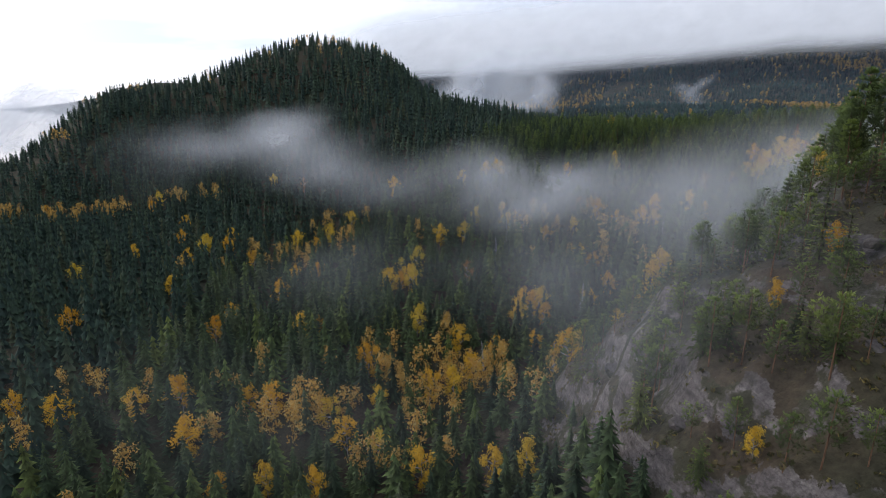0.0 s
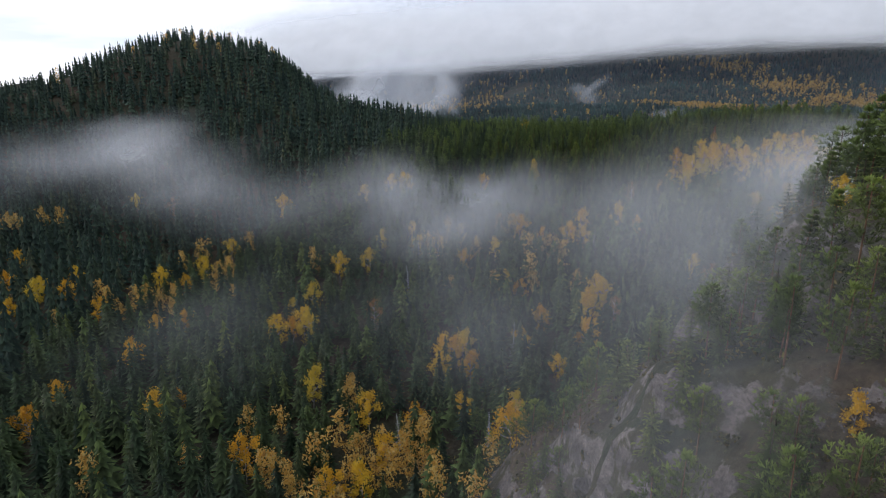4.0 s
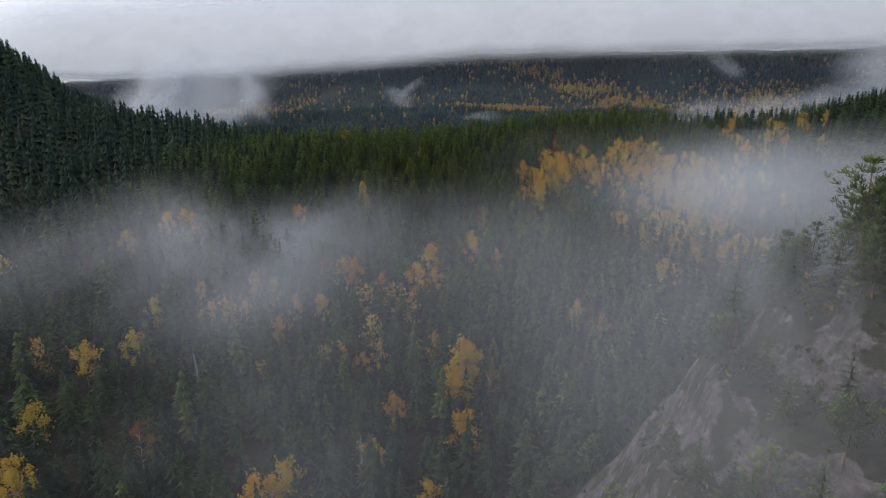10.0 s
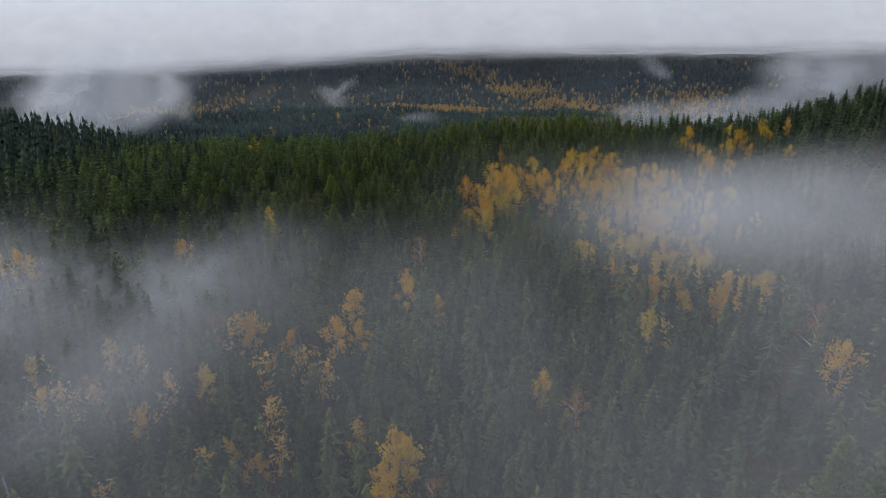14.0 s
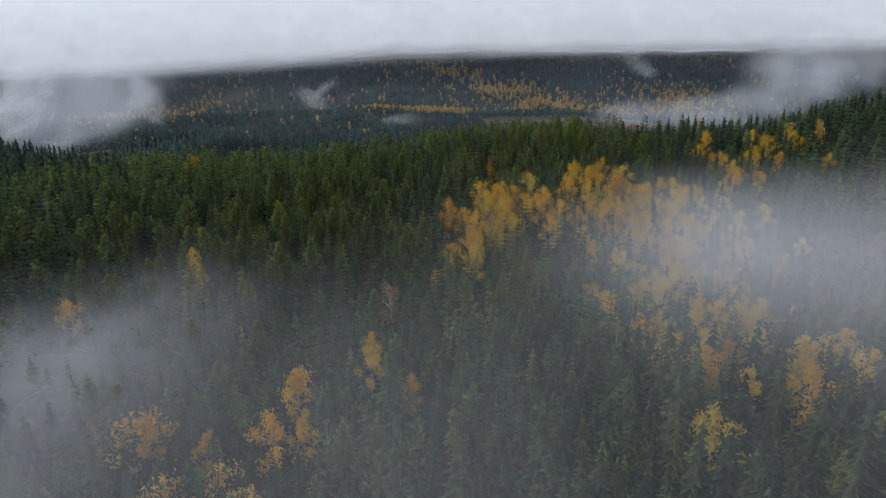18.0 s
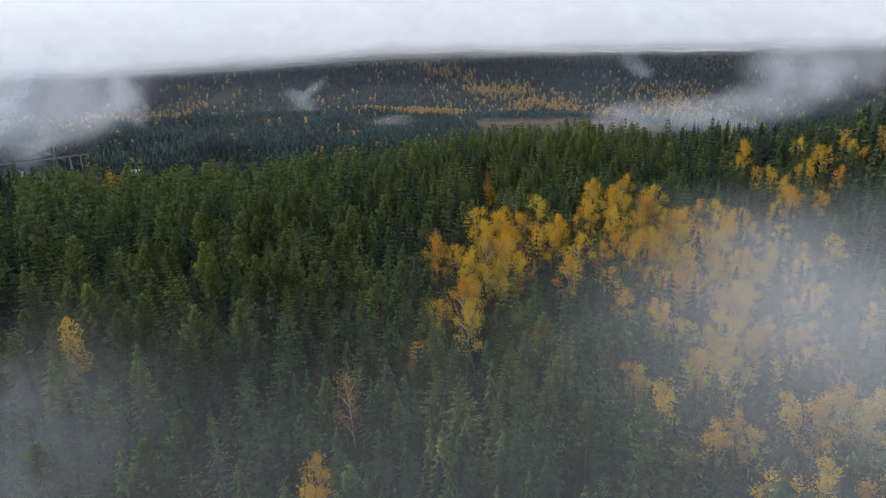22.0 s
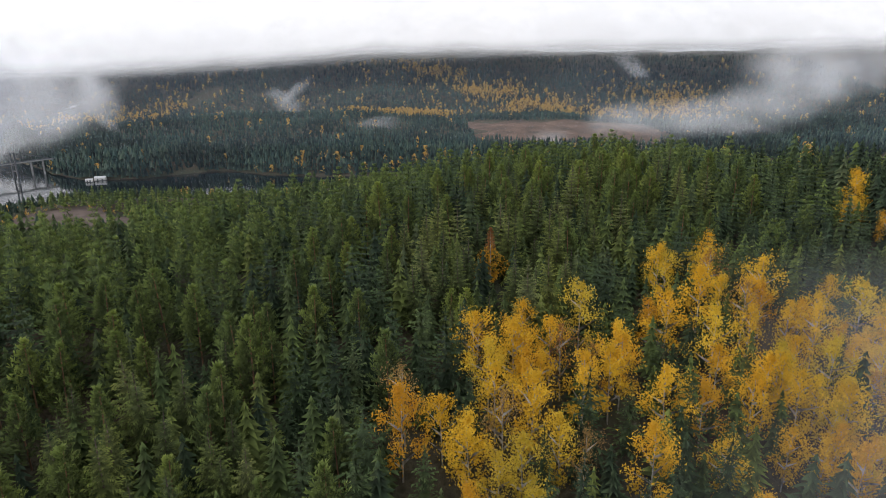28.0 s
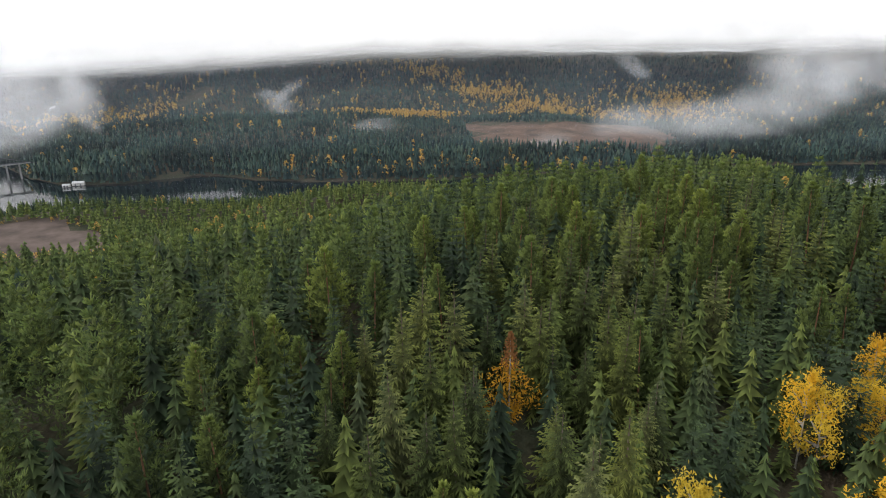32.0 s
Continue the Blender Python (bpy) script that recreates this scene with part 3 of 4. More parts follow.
def scatter(name, shapes, x, y, z, high, wide, rng, material, label, category, lean=0.015):
    """Many trees in one mesh."""
    if len(x) == 0:
        return None
    pick, turn = rng.integers(0, len(shapes), len(x)), rng.uniform(0, 6.28, len(x))
    tip = rng.normal(0, lean, (len(x), 2))
    vs, fs, tips, n = [], [], [], 0
    for k, (v, f) in enumerate(shapes):
        m = pick == k
        if not m.any():
            continue
        c, s = np.cos(turn[m])[:, None], np.sin(turn[m])[:, None]
        w, h = (high[m] * wide[m])[:, None], high[m][:, None]
        px = (v[None, :, 0] * c - v[None, :, 1] * s) * w + tip[m, :1] * v[None, :, 2] * h + x[m][:, None]
        py = (v[None, :, 0] * s + v[None, :, 1] * c) * w + tip[m, 1:] * v[None, :, 2] * h + y[m][:, None]
        pz = v[None, :, 2] * h + z[m][:, None]
        vs.append(np.stack((px, py, pz), 2).reshape(-1, 3))
        fs.append((f[None] + (np.arange(m.sum()) * len(v))[:, None, None] + n).reshape(-1, f.shape[1]))
        tips.append(np.tile(tip_weight(v), m.sum()))
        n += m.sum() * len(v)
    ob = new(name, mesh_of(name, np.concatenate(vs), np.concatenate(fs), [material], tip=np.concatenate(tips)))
    return tagged(ob, label, category, kind="stuff")


def jitter(x0, x1, y0, y1, gap, rng):
    x, y = np.meshgrid(np.arange(x0, x1, gap), np.arange(y0, y1, gap))
    x, y = x.ravel() + rng.uniform(-0.42, 0.42, x.size) * gap, y.ravel() + rng.uniform(-0.42, 0.42, x.size) * gap
    return x, y


RNG = np.random.default_rng(7)
SPRUCES = [spruce_shape(RNG, levels=L, arms=9, wide=w) for L, w in ((19, 0.255), (18, 0.275), (20, 0.225), (17, 0.265))]
STAND_SPRUCES = [spruce_shape(RNG, levels=12, arms=7, twigs=3, wide=w) for w in (0.24, 0.265)]
PINES = [pine_shape(RNG, levels=15, low=l, wide=w, spikes=12, puff=1.15) for l, w in ((0.18, 0.23), (0.22, 0.25), (0.15, 0.21))]
STAND_PINES = [pine_shape(RNG, levels=10, arms=5, low=l, wide=w, spikes=7, puff=1.4) for l, w in ((0.20, 0.24), (0.17, 0.22))]
KNOLL_PINES = [pine_shape(RNG, levels=8, low=l, wide=w, spikes=11, flat=True, puff=1.35) for l, w in ((0.50, 0.20), (0.42, 0.22), (0.36, 0.19))]
STARS = [star_tree(RNG, rings=r, points=14, wide=w) for r, w in ((11, 0.21), (10, 0.23), (11, 0.20))]
SMALL_STARS = [star_tree(RNG, rings=5, points=9, wide=w) for w in (0.17, 0.19, 0.21)]
ROUND_STARS = [star_tree(RNG, rings=4, points=9, wide=w, low=0.25) for w in (0.20, 0.23)]
SLIM_STARS = [star_tree(RNG, rings=2, points=8, wide=w) for w in (0.17, 0.20)]
TINY_STARS = [star_tree(RNG, rings=2, points=5, wide=w) for w in (0.18, 0.21)]
YOUNG = [star_tree(RNG, rings=9, points=14, wide=w, low=0.04) for w in (0.24, 0.27, 0.22)]
BUSHY = [star_tree(RNG, rings=6, points=12, wide=w, low=0.20) for w in (0.19, 0.22)]

# ---- birches and aspens in autumn leaf: things of their own ----
# where they stand out singly
RIDGE_BIRCHES = [
    (245, 340), (252, 339), (249, 334), (185, 342), (212, 346), (207, 342), (221, 341), (219, 332), (200, 345), (211, 336), (217, 329), (197, 336), (230, 330), (233, 323), (251, 327), (244, 315), (182, 338), (203, 335), (194, 331), (199, 325), (188, 337), (169, 318), (179, 319),
    (171, 311), (158, 311), (218, 312), (260, 340), (272, 321), (245, 342), (247, 330), (253, 325), (257, 320), (259, 313), (270, 310), (277, 306),
    (243, 322), (240, 307), (249, 301), (237, 301), (240, 293), (274, 299), (281, 293), (258, 295), (318, 334), (315, 325), (294, 307), (334, 312), (325, 312), (306, 300),
]
GULLY_BIRCHES = [
    (121, 419), (263, 287), (258, 281), (240, 283), (224, 284), (223, 276), (207, 274), (189, 284), (209, 281), (219, 270), (141, 306), (127, 292), (131, 298), (130, 280),
    (185, 263), (204, 256), (175, 250), (178, 242), (180, 235), (183, 225), (102, 288), (111, 295),
]
CLIFF_FOOT_BIRCHES = [
    (45, 72.5), (60, 97.5), (73, 102.5), (88, 133),
    (91, 295), (91, 239), (84, 223), (12, 295), (-14, 253), (33, 228), (72, 264), (67, 271), (73, 242), (62, 230), (70, 212), (-13, 277), (11, 258), (34, 298), (43, 298), (52, 286),
    (68, 291), (-2, 297), (-11, 216), (6, 202), (10, 184), (20, 197), (17, 170), (34, 198), (3, 172), (31, 221), (41, 231), (48, 190), (39, 164), (-5, 172), (-17, 137), (-6, 127), (12, 125), (20, 123),
]
VALLEY_BIRCHES = [
    (74, 337), (74, 304), (82, 300), (-30, 358), (33, 340), (18, 308), (-25, 252), (-21, 274), (12, 347), (26, 346), (34, 310), (-63, 272), (-74, 274), (-77, 253), (-100, 291), (-90, 229),
    (-90, 209), (-27, 184), (-121, 412), (-94, 388), (-54, 332), (-64, 315), (-70, 309), (-81, 310), (-58, 214), (-51, 218), (-119, 308), (-128, 255), (-126, 332), (-117, 154), (-95, 158), (-83, 162),
    (-62, 162), (-54, 160), (-34, 154), (-28, 143), (-46, 126), (-33, 124), (-57, 123), (-73, 141), (-21, 164),
]
HILLFOOT_BIRCHES = [
    (-169, 369), (-133, 310), (-154, 330), (-214, 429), (-178, 318), (-140, 301), (-151, 215), (-187, 279), (-135, 160), (-321, 429), (-300, 426), (-281, 418), (-263, 416), (-234, 417), (-212, 414), (-135, 320),
]
MIST_BIRCHES = [(100, 245), (93, 244), (176, 201), (165, 191), (132, 237), (133, 228), (37, 227), (99, 248), (-20, 256), (-16, 259), (41, 219), (88, 241), (99, 248), (99, 235)]
SINGLE_BIRCHES = MIST_BIRCHES + RIDGE_BIRCHES + GULLY_BIRCHES + CLIFF_FOOT_BIRCHES + VALLEY_BIRCHES + HILLFOOT_BIRCHES


def birch_kinds(fullness, leafy):
    kinds = []
    for k, (count, size, wide, low, leaf) in enumerate(((1300, 0.0200, 0.20, 0.24, GOLD), (1300, 0.0200, 0.23, 0.28, GOLD), (1300, 0.0195, 0.17, 0.18, GOLD), (900, 0.0135, 0.19, 0.30, RUST), (1400, 0.0190, 0.24, 0.32, GOLD))):
        v, f, ends = leaf_cloud(RNG, int(count * fullness), leafy * size / fullness ** 0.5, 9 + k % 3, wide * leafy ** 0.5, low)
        trunk = stem_shape(-0.03, 0.93, 0.010, 0.003, 5, (0.012 * (k - 2), 0.01), 24)
        base = new("birch", None)
        wood = new("trunk", mesh_of("birch_trunk", *limb_shape(ends, trunk), [BIRCH_BARK]))
        crown = new("crown", mesh_of("birch_crown", v, f, [leaf]))
        wood.parent = crown.parent = base
        tagged(wood, "pale birch trunk with thin limbs")
        tagged(base, "birch thinned to a few rust-brown leaves" if leaf == RUST else ("golden-yellow autumn birch with a narrow crown" if wide < 0.18 else "spreading golden-yellow autumn birch"), "tree", "birches in autumn leaf")
        kinds.append(base)
    return kinds


BIRCHES, GROVE_BIRCHES = birch_kinds(0.85, 1.3), birch_kinds(1.5, 1.0)


def lone_birch(x, y, high, wide, rust, label):
    """One bright tree that stands alone, leafy almost to the ground, its tip thinned and rusty or not."""
    n = 2600
    h = RNG.uniform(0, 1, n) ** 1.25
    a = RNG.uniform(0, 6.28, n)
    lobes = 0.75 + 0.35 * np.sin(2 * a + 9 * h) + 0.25 * np.sin(5 * a - 17 * h)
    r = (wide * np.clip(h / 0.16, 0.35, 1) * (1 - h) ** (0.9 if rust else 0.6) * np.sqrt(RNG.uniform(0.05, 1, n)) * lobes + 0.012) * np.where(rust & (h > 0.6), 0.75, 1.0)
    p = np.stack((np.cos(a) * r, np.sin(a) * r, 0.10 + 0.88 * h - 0.25 * r), 1)
    d, e = RNG.normal(0, 0.0105, (n, 3)), RNG.normal(0, 0.0105, (n, 3))
    leaves = np.stack((p + d, p + e, p - d), 1)
    base = new("birch", None)
    wood = new("trunk", mesh_of("birch_trunk", *stem_shape(-0.03, 0.97, 0.012, 0.002), [BIRCH_BARK]))
    m = (h < 0.62) | (RNG.random(n) < 0.7)
    crown = new("crown", mesh_of("birch_crown", leaves[m].reshape(-1, 3), np.arange(3 * m.sum()).reshape(-1, 3), [GOLD, RUST], rust & (h[m] > 0.62 + RNG.normal(0, 0.06, m.sum()))))
    wood.parent = crown.parent = base
    base.matrix_basis = pose(x, y, float(land(x, y)) - 0.1) @ Matrix.Diagonal((high, high, high, 1))
    tagged(base, label, "tree", "birches in autumn leaf")
    taken_x.append(np.array([x, x, x - 2]))
    taken_y.append(np.array([y, y - 2.5, y - 1.5]))


def plant(kinds, x, y, high, rng, weights=None):
    """Copies of a thing on the ground; the first of each kind is moved to its place."""
    z = land(x, y)
    pick = rng.choice(len(kinds), len(x), p=weights)
    used = set()
    for i in range(len(x)):
        k = int(pick[i])
        h = float(high[i])
        m = pose(float(x[i]), float(y[i]), float(z[i]) - 0.1, rng.normal(0, 1.6), rng.normal(0, 1.6), rng.uniform(0, 360))
        ob = kinds[k] if k not in used else copy_thing(kinds[k], m)
        used.add(k)
        ob.matrix_basis = m @ Matrix.Diagonal((h, h, h, 1))
    for k in range(len(kinds)):
        if k not in used:
            for o in (*kinds[k].children, kinds[k]):
                bpy.data.objects.remove(o)


def grove(x, y):
    """How thickly birches stand among the spruces, 0 to 1."""
    g = swell(x, y, 258, 314, 17, 10, 0.8) + swell(x, y, 194, 328, 9, 6, 0.8) + swell(x, y, 210, 336, 11, 7, 0.9) + swell(x, y, 245, 296, 24, 14, 0.9) + swell(x, y, 196, 250, 18, 18, 0.5)
    g = g + swell(x, y, 10, 180, 12, 16, 0.7) + swell(x, y, 55, 285, 26, 12, 0.3) + swell(x, y, -78, 300, 30, 16, 0.3) + swell(x, y, -50, 150, 30, 18, 0.3)
    g = g + swell(x, y, -265, 420, 55, 8, 0.5) + swell(x, y, 330, 315, 30, 20, 0.22)
    return np.clip(g, 0, 1)


taken_x, taken_y = [np.array([b[0] for b in SINGLE_BIRCHES], float)], [np.array([b[1] for b in SINGLE_BIRCHES], float)]
gx, gy = jitter(-330, 460, 60, 460, 4.8, RNG)
keep = (RNG.random(len(gx)) < grove(gx, gy) * 0.8) & ~((gx > 262) & (gx < 312) & (gy > 319))
keep &= np.hypot(gx[:, None] - taken_x[0][None], gy[:, None] - taken_y[0][None]).min(1) > 2.8
gx, gy = gx[keep], gy[keep]
near_first = np.argsort(np.hypot(gx - 230, gy - 315))
gx, gy = gx[near_first], gy[near_first]
THINGS = 135
lone_birch(223.5, 367.5, 12.5, 0.45, True, "ragged amber birch with a rusty tip alone among spruces")
lone_birch(102.6, 343, 13, 0.34, False, "bright yellow birch, leafy to the ground, alone among spruces")
bx, by = np.concatenate((taken_x[0], gx[:THINGS])), np.concatenate((taken_y[0], gy[:THINGS]))
bh = RNG.uniform(10.5, 15.5, len(bx)) * np.where((bx > 40) & (bx < 90) & (by > 70) & (by < 135), 0.5, 1.0)
close = (bx > 120) & (by > 235)
for kinds, m in ((GROVE_BIRCHES, close), (BIRCHES, ~close)):
    plant(kinds, bx[m], by[m], bh[m], RNG, (0.28, 0.24, 0.22, 0.10, 0.16))
taken_x.append(gx)
taken_y.append(gy)
far_birch = [leaf_cloud(RNG, 330, 0.032, 8, w, 0.30)[:2] for w in (0.17, 0.20)]
scatter("birch_wood", far_birch, gx[THINGS:], gy[THINGS:], land(gx[THINGS:], gy[THINGS:]), RNG.uniform(11, 17, max(0, len(gx) - THINGS)), np.ones(max(0, len(gx) - THINGS)), RNG, FAR_GOLD, "scattered golden birches among the spruces", "birch wood")

# ---- conifers ----
SPRUCE_TRUNK = stem_shape(-0.03, 0.9, 0.012, 0.003)
PINE_TRUNK = stem_shape(-0.03, 0.93, 0.012, 0.004, 5, (0.01, 0.006))


def conifer_kinds(name, shapes, trunk, bark_kind, needles, label, group):
    kinds = []
    for v, f in shapes:
        base = new(name, None)
        wood, crown = new("trunk", mesh_of(name + "_trunk", *trunk, [bark_kind])), new("crown", mesh_of(name + "_crown", v, f, [needles], tip=tip_weight(v)))
        wood.parent = crown.parent = base
        kinds.append(tagged(base, label, "tree", group))
    return kinds


def free_of_birches(x, y, room=2.6):
    tx, ty = np.concatenate(taken_x), np.concatenate(taken_y)
    ok = np.ones(len(x), bool)
    for a in range(0, len(x), 2000):
        d = np.hypot(x[a:a + 2000, None] - tx[None], y[a:a + 2000, None] - ty[None])
        ok[a:a + 2000] = d.min(1) > room
    return ok


def build_forest():
    rng = np.random.default_rng(11)
    x, y = jitter(-330, 470, 20, 600, 5.2, rng)
    s, q = across(x, y)
    rock = bare_rock(x, y)
    keep = free_of_birches(x, y) & (x > -0.82 * y - 12) & ~((x > 190) & (y < 175)) & ~((x > 300) & (y < 230)) & ~(rock & (rng.random(len(x)) < 0.9)) & (rng.random(len(x)) > 0.04 + 0.75 * grove(x, y))
    open_wood = ((y - 0.55 * x < 240) | (x < 60)) & ~knoll(x, y)
    keep &= ~(open_wood & (rng.random(len(x)) < 0.27))
    x, y, open_wood = x[keep], y[keep], open_wood[keep]
    z = land(x, y)
    high = np.where(open_wood, 1.14, 1.0) * rng.uniform(10.5, 17.5, len(x)) * (0.92 + 0.10 * vnoise(x, y, 55, 31)) * np.where(knoll(x, y), rng.uniform(0.55, 1.05, len(x)), 1.0)
    pine_share = np.clip(0.12 + 0.30 * step(y, 320, 350) * step(-x, -235, -200) * step(x, 60, 110) + 0.40 * step(y, 340, 420) * step(x, 40, 140) + 0.25 * vnoise(x, y, 70, 33), 0, 0.8)
    pine = np.where(knoll(x, y), rng.random(len(x)) < 0.45, rng.random(len(x)) < pine_share)
    used = np.zeros(len(x), bool)
    cliff = knoll(x, y) & (x > 34) & (x < 135) & (y > 50)
    for kind in (0, 1):
        ids = np.where(cliff & (pine == bool(kind)))[0]
        ids = ids[np.argsort(np.hypot(x[ids] - 66, y[ids] - 112))]
        rest = ids[110:]
        ids = ids[:110]
        used[rest] = True
        scatter("knoll_pines" if kind else "knoll_spruces", STAND_PINES if kind else STAND_SPRUCES, x[rest], y[rest], z[rest], high[rest], np.ones(len(rest)), rng, PINE_FOREST if kind else FOREST,
                "pines covering the rocky knoll" if kind else "spruces covering the rocky knoll", "forest")
        kinds = conifer_kinds("pine" if kind else "spruce", KNOLL_PINES if kind else STAND_SPRUCES, PINE_TRUNK if kind else SPRUCE_TRUNK, PINE_BARK if kind else SPRUCE_BARK, PINE if kind else SPRUCE,
                              "wind-shaped Scots pine with a bare trunk on the rock" if kind else "slender spruce clinging to the rocky knoll", "pines on the knoll" if kind else "spruces on the knoll")
        plant(kinds, x[ids], y[ids], high[ids], rng)
        used[ids] = True
    reach = np.minimum.reduce([np.hypot(x - cx, y - cy) for cx, cy in ((112, 345), (150, 350), (165, 305), (215, 362), (250, 375), (285, 375))])
    close = (reach < 105) & ~used
    order = np.argsort(reach)
    away = (y > 450) | (x < -110) | (y - 0.9 * x > 380)
    for kind in (0, 1):
        ids = order[(close & (pine == bool(kind)))[order]]
        single, rest = ids[:160], ids[160:600]
        shapes = PINES if kind else SPRUCES
        kinds = conifer_kinds("pine" if kind else "spruce", shapes, PINE_TRUNK if kind else SPRUCE_TRUNK, PINE_BARK if kind else SPRUCE_BARK, PINE if kind else SPRUCE,
                              "green Scots pine with a loose crown of needles" if kind else "dark green spruce with drooping branches", "pines on the ridge" if kind else "spruces on the ridge")
        plant(kinds, x[single], y[single], high[single], rng)
        scatter("pine_stand" if kind else "spruce_stand", STAND_PINES if kind else STAND_SPRUCES, x[rest], y[rest], z[rest], high[rest], np.ones(len(rest)), rng, PINE_FOREST if kind else FOREST,
                "dense stand of green pines on the ridge" if kind else "dense stand of dark green spruces on the ridge", "forest")
        used[ids[:600]] = True
        m = (pine == bool(kind)) & ~used & away
        scatter("pine_slope" if kind else "spruce_slope", SMALL_STARS, x[m], y[m], z[m], high[m], rng.uniform(0.9, 1.25, m.sum()), rng, HILL_FOREST,
                "pines on the farther slopes of the valley" if kind else "dark spruces on the farther slopes of the valley", "forest")
        m = (pine == bool(kind)) & ~used & ~away
        scatter("pine_forest" if kind else "spruce_forest", BUSHY if kind else STARS, x[m], y[m], z[m], high[m], rng.uniform(1.0, 1.5, m.sum()), rng, PINE_FOREST if kind else FOREST,
                "pine forest over valley and ridge" if kind else "dark spruce forest over valley and ridge", "forest")
    # younger trees that close the gaps between the tall ones on the ridge
    fx, fy = jitter(20, 400, 215, 490, 4.0, rng)
    reach = np.minimum.reduce([np.hypot(fx - cx, fy - cy) for cx, cy in ((112, 345), (150, 350), (165, 305), (215, 362), (250, 375), (285, 375))])
    keep = (reach < 110) & free_of_birches(fx, fy, 2.4) & (rng.random(len(fx)) > 0.8 * grove(fx, fy))
    fx, fy = fx[keep], fy[keep]
    gap = np.concatenate([np.hypot(fx[a:a + 500, None] - x[None], fy[a:a + 500, None] - y[None]).min(1) for a in range(0, len(fx), 500)])
    fx, fy = fx[gap > 2.1], fy[gap > 2.1]
    for needles, m, label in ((FOREST, rng.random(len(fx)) < 0.6, "young dark spruces filling the gaps on the ridge"), (PINE_FOREST, None, "young green pines filling the gaps on the ridge")):
        m = ~last if m is None else m
        last = m
        scatter("young_trees", YOUNG, fx[m], fy[m], land(fx[m], fy[m]), rng.uniform(6.5, 12.5, m.sum()), rng.uniform(0.9, 1.3, m.sum()), rng, needles, label, "forest")
    # the hill, the back of the ridge and the near shore
    x, y = jitter(-900, 1300, -100, 1500, 7.8, rng)
    s, q = across(x, y)
    z = land(x, y)
    inner = (x > -330) & (x < 470) & (y > 40) & (y < 600)
    keep = ~inner & (z > 1.2) & (s < -60) & ~in_pit(x, y) & ~in_heath(x, y) & ~((x < -20) & (y > 740) & (y < 1000)) & (y > 330) & ~((x > 520) & (y < 420)) & (y > 0.45 * np.abs(x) - 80) & (rng.random(len(x)) > 0.05)
    x, y, z = x[keep], y[keep], z[keep]
    gold = rng.random(len(x)) < 0.02 + 0.08 * step(vnoise(x, y, 90, 41), 0.2, 0.7)
    g = ~gold
    face = (x > -450) & (x < 90) & (y < 740)
    young = g & ~face & (x > 150) & (x < 700) & (y > 430) & (y < 980)
    scatter("shore_pines", ROUND_STARS, x[young], y[young], z[young], rng.uniform(10, 16, young.sum()), rng.uniform(1.0, 1.5, young.sum()), rng, PINE_FOREST, "yellow-green pines running down to the lake", "forest")
    g = g & ~young
    for shapes, m, label in ((SMALL_STARS, g & face, "dark conifer forest covering the rounded hill"), (SLIM_STARS, g & ~face, "dark conifer forest on the near shore")):
        scatter("hill_forest" if shapes is SMALL_STARS else "shore_forest", shapes, x[m], y[m], z[m], rng.uniform(9.5, 15, m.sum()), rng.uniform(0.95, 1.35, m.sum()), rng, HILL_FOREST, label, "forest")
    tufts = [leaf_cloud(rng, 90, 0.058, 7, 0.19, 0.3)[:2]]
    scatter("hill_birches", tufts, x[gold], y[gold], z[gold], rng.uniform(9, 15, gold.sum()), np.ones(gold.sum()), rng, FAR_GOLD, "yellow birches scattered through the dark forest", "birch wood")
    # beyond the lake
    x, y = jitter(-900, 3300, 700, 3700, 9.4, rng)
    s, q = across(x, y)
    z = land(x, y)
    slant = s - np.interp(q, (560, 620, 740, 840, 945, 1060, 1160, 1300), (1300, 1237, 1076, 900, 859, 747, 716, 700))
    band = swell(s, q, 665, 575, 34, 105, 1.0) + swell(slant, q, 0, 880, 95, 250, 0.8) + swell(s, q, 890, 1450, 110, 110, 0.75) + swell(s, q, 900, -300, 130, 160, 0.35) + swell(s, q, 60, 650, 40, 300, 0.10)
    shore = s - np.interp(q, (-600, 0, 700, 1100), (660, 0, 0, 110)) < 240
    keep = (s > -60) & (z > 0.8) & (s < 1500) & (q < 2200) & (q > -1300) & ~in_clearing(s, q) & ~in_field(s, q) & (y > 0.2 * x) & (rng.random(len(x)) < np.clip(np.where(shore, 0.95, 0.55) + 0.5 * band, 0, 0.97) * np.where(s > 1200, 0.6, 1.0))
    x, y, z, s, q, shore, band = (a[keep] for a in (x, y, z, s, q, shore, band))
    gold = rng.random(len(x)) < 0.010 + 0.028 * step(s, 600, 900) * step(vnoise(x, y, 130, 52), -0.3, 0.6) + band * (0.35 + 0.75 * step(vnoise(x, y, 60, 51), -0.3, 0.4))
    g = ~gold
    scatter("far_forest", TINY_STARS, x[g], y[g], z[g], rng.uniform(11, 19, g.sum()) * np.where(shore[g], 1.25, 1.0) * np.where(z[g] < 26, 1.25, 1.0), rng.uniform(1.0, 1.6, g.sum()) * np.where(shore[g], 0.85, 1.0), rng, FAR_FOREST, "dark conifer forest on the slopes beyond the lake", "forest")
    tufts = [leaf_cloud(rng, 30, 0.10, 6, 0.20, 0.25)[:2], leaf_cloud(rng, 30, 0.09, 6, 0.17, 0.25)[:2]]
    scatter("far_birches", tufts, x[gold], y[gold], z[gold], rng.uniform(14, 23, gold.sum()), 1.25 * np.ones(gold.sum()), rng, FAR_GOLD, "bands of orange-yellow birch and larch on the far slopes", "birch wood")


build_forest()


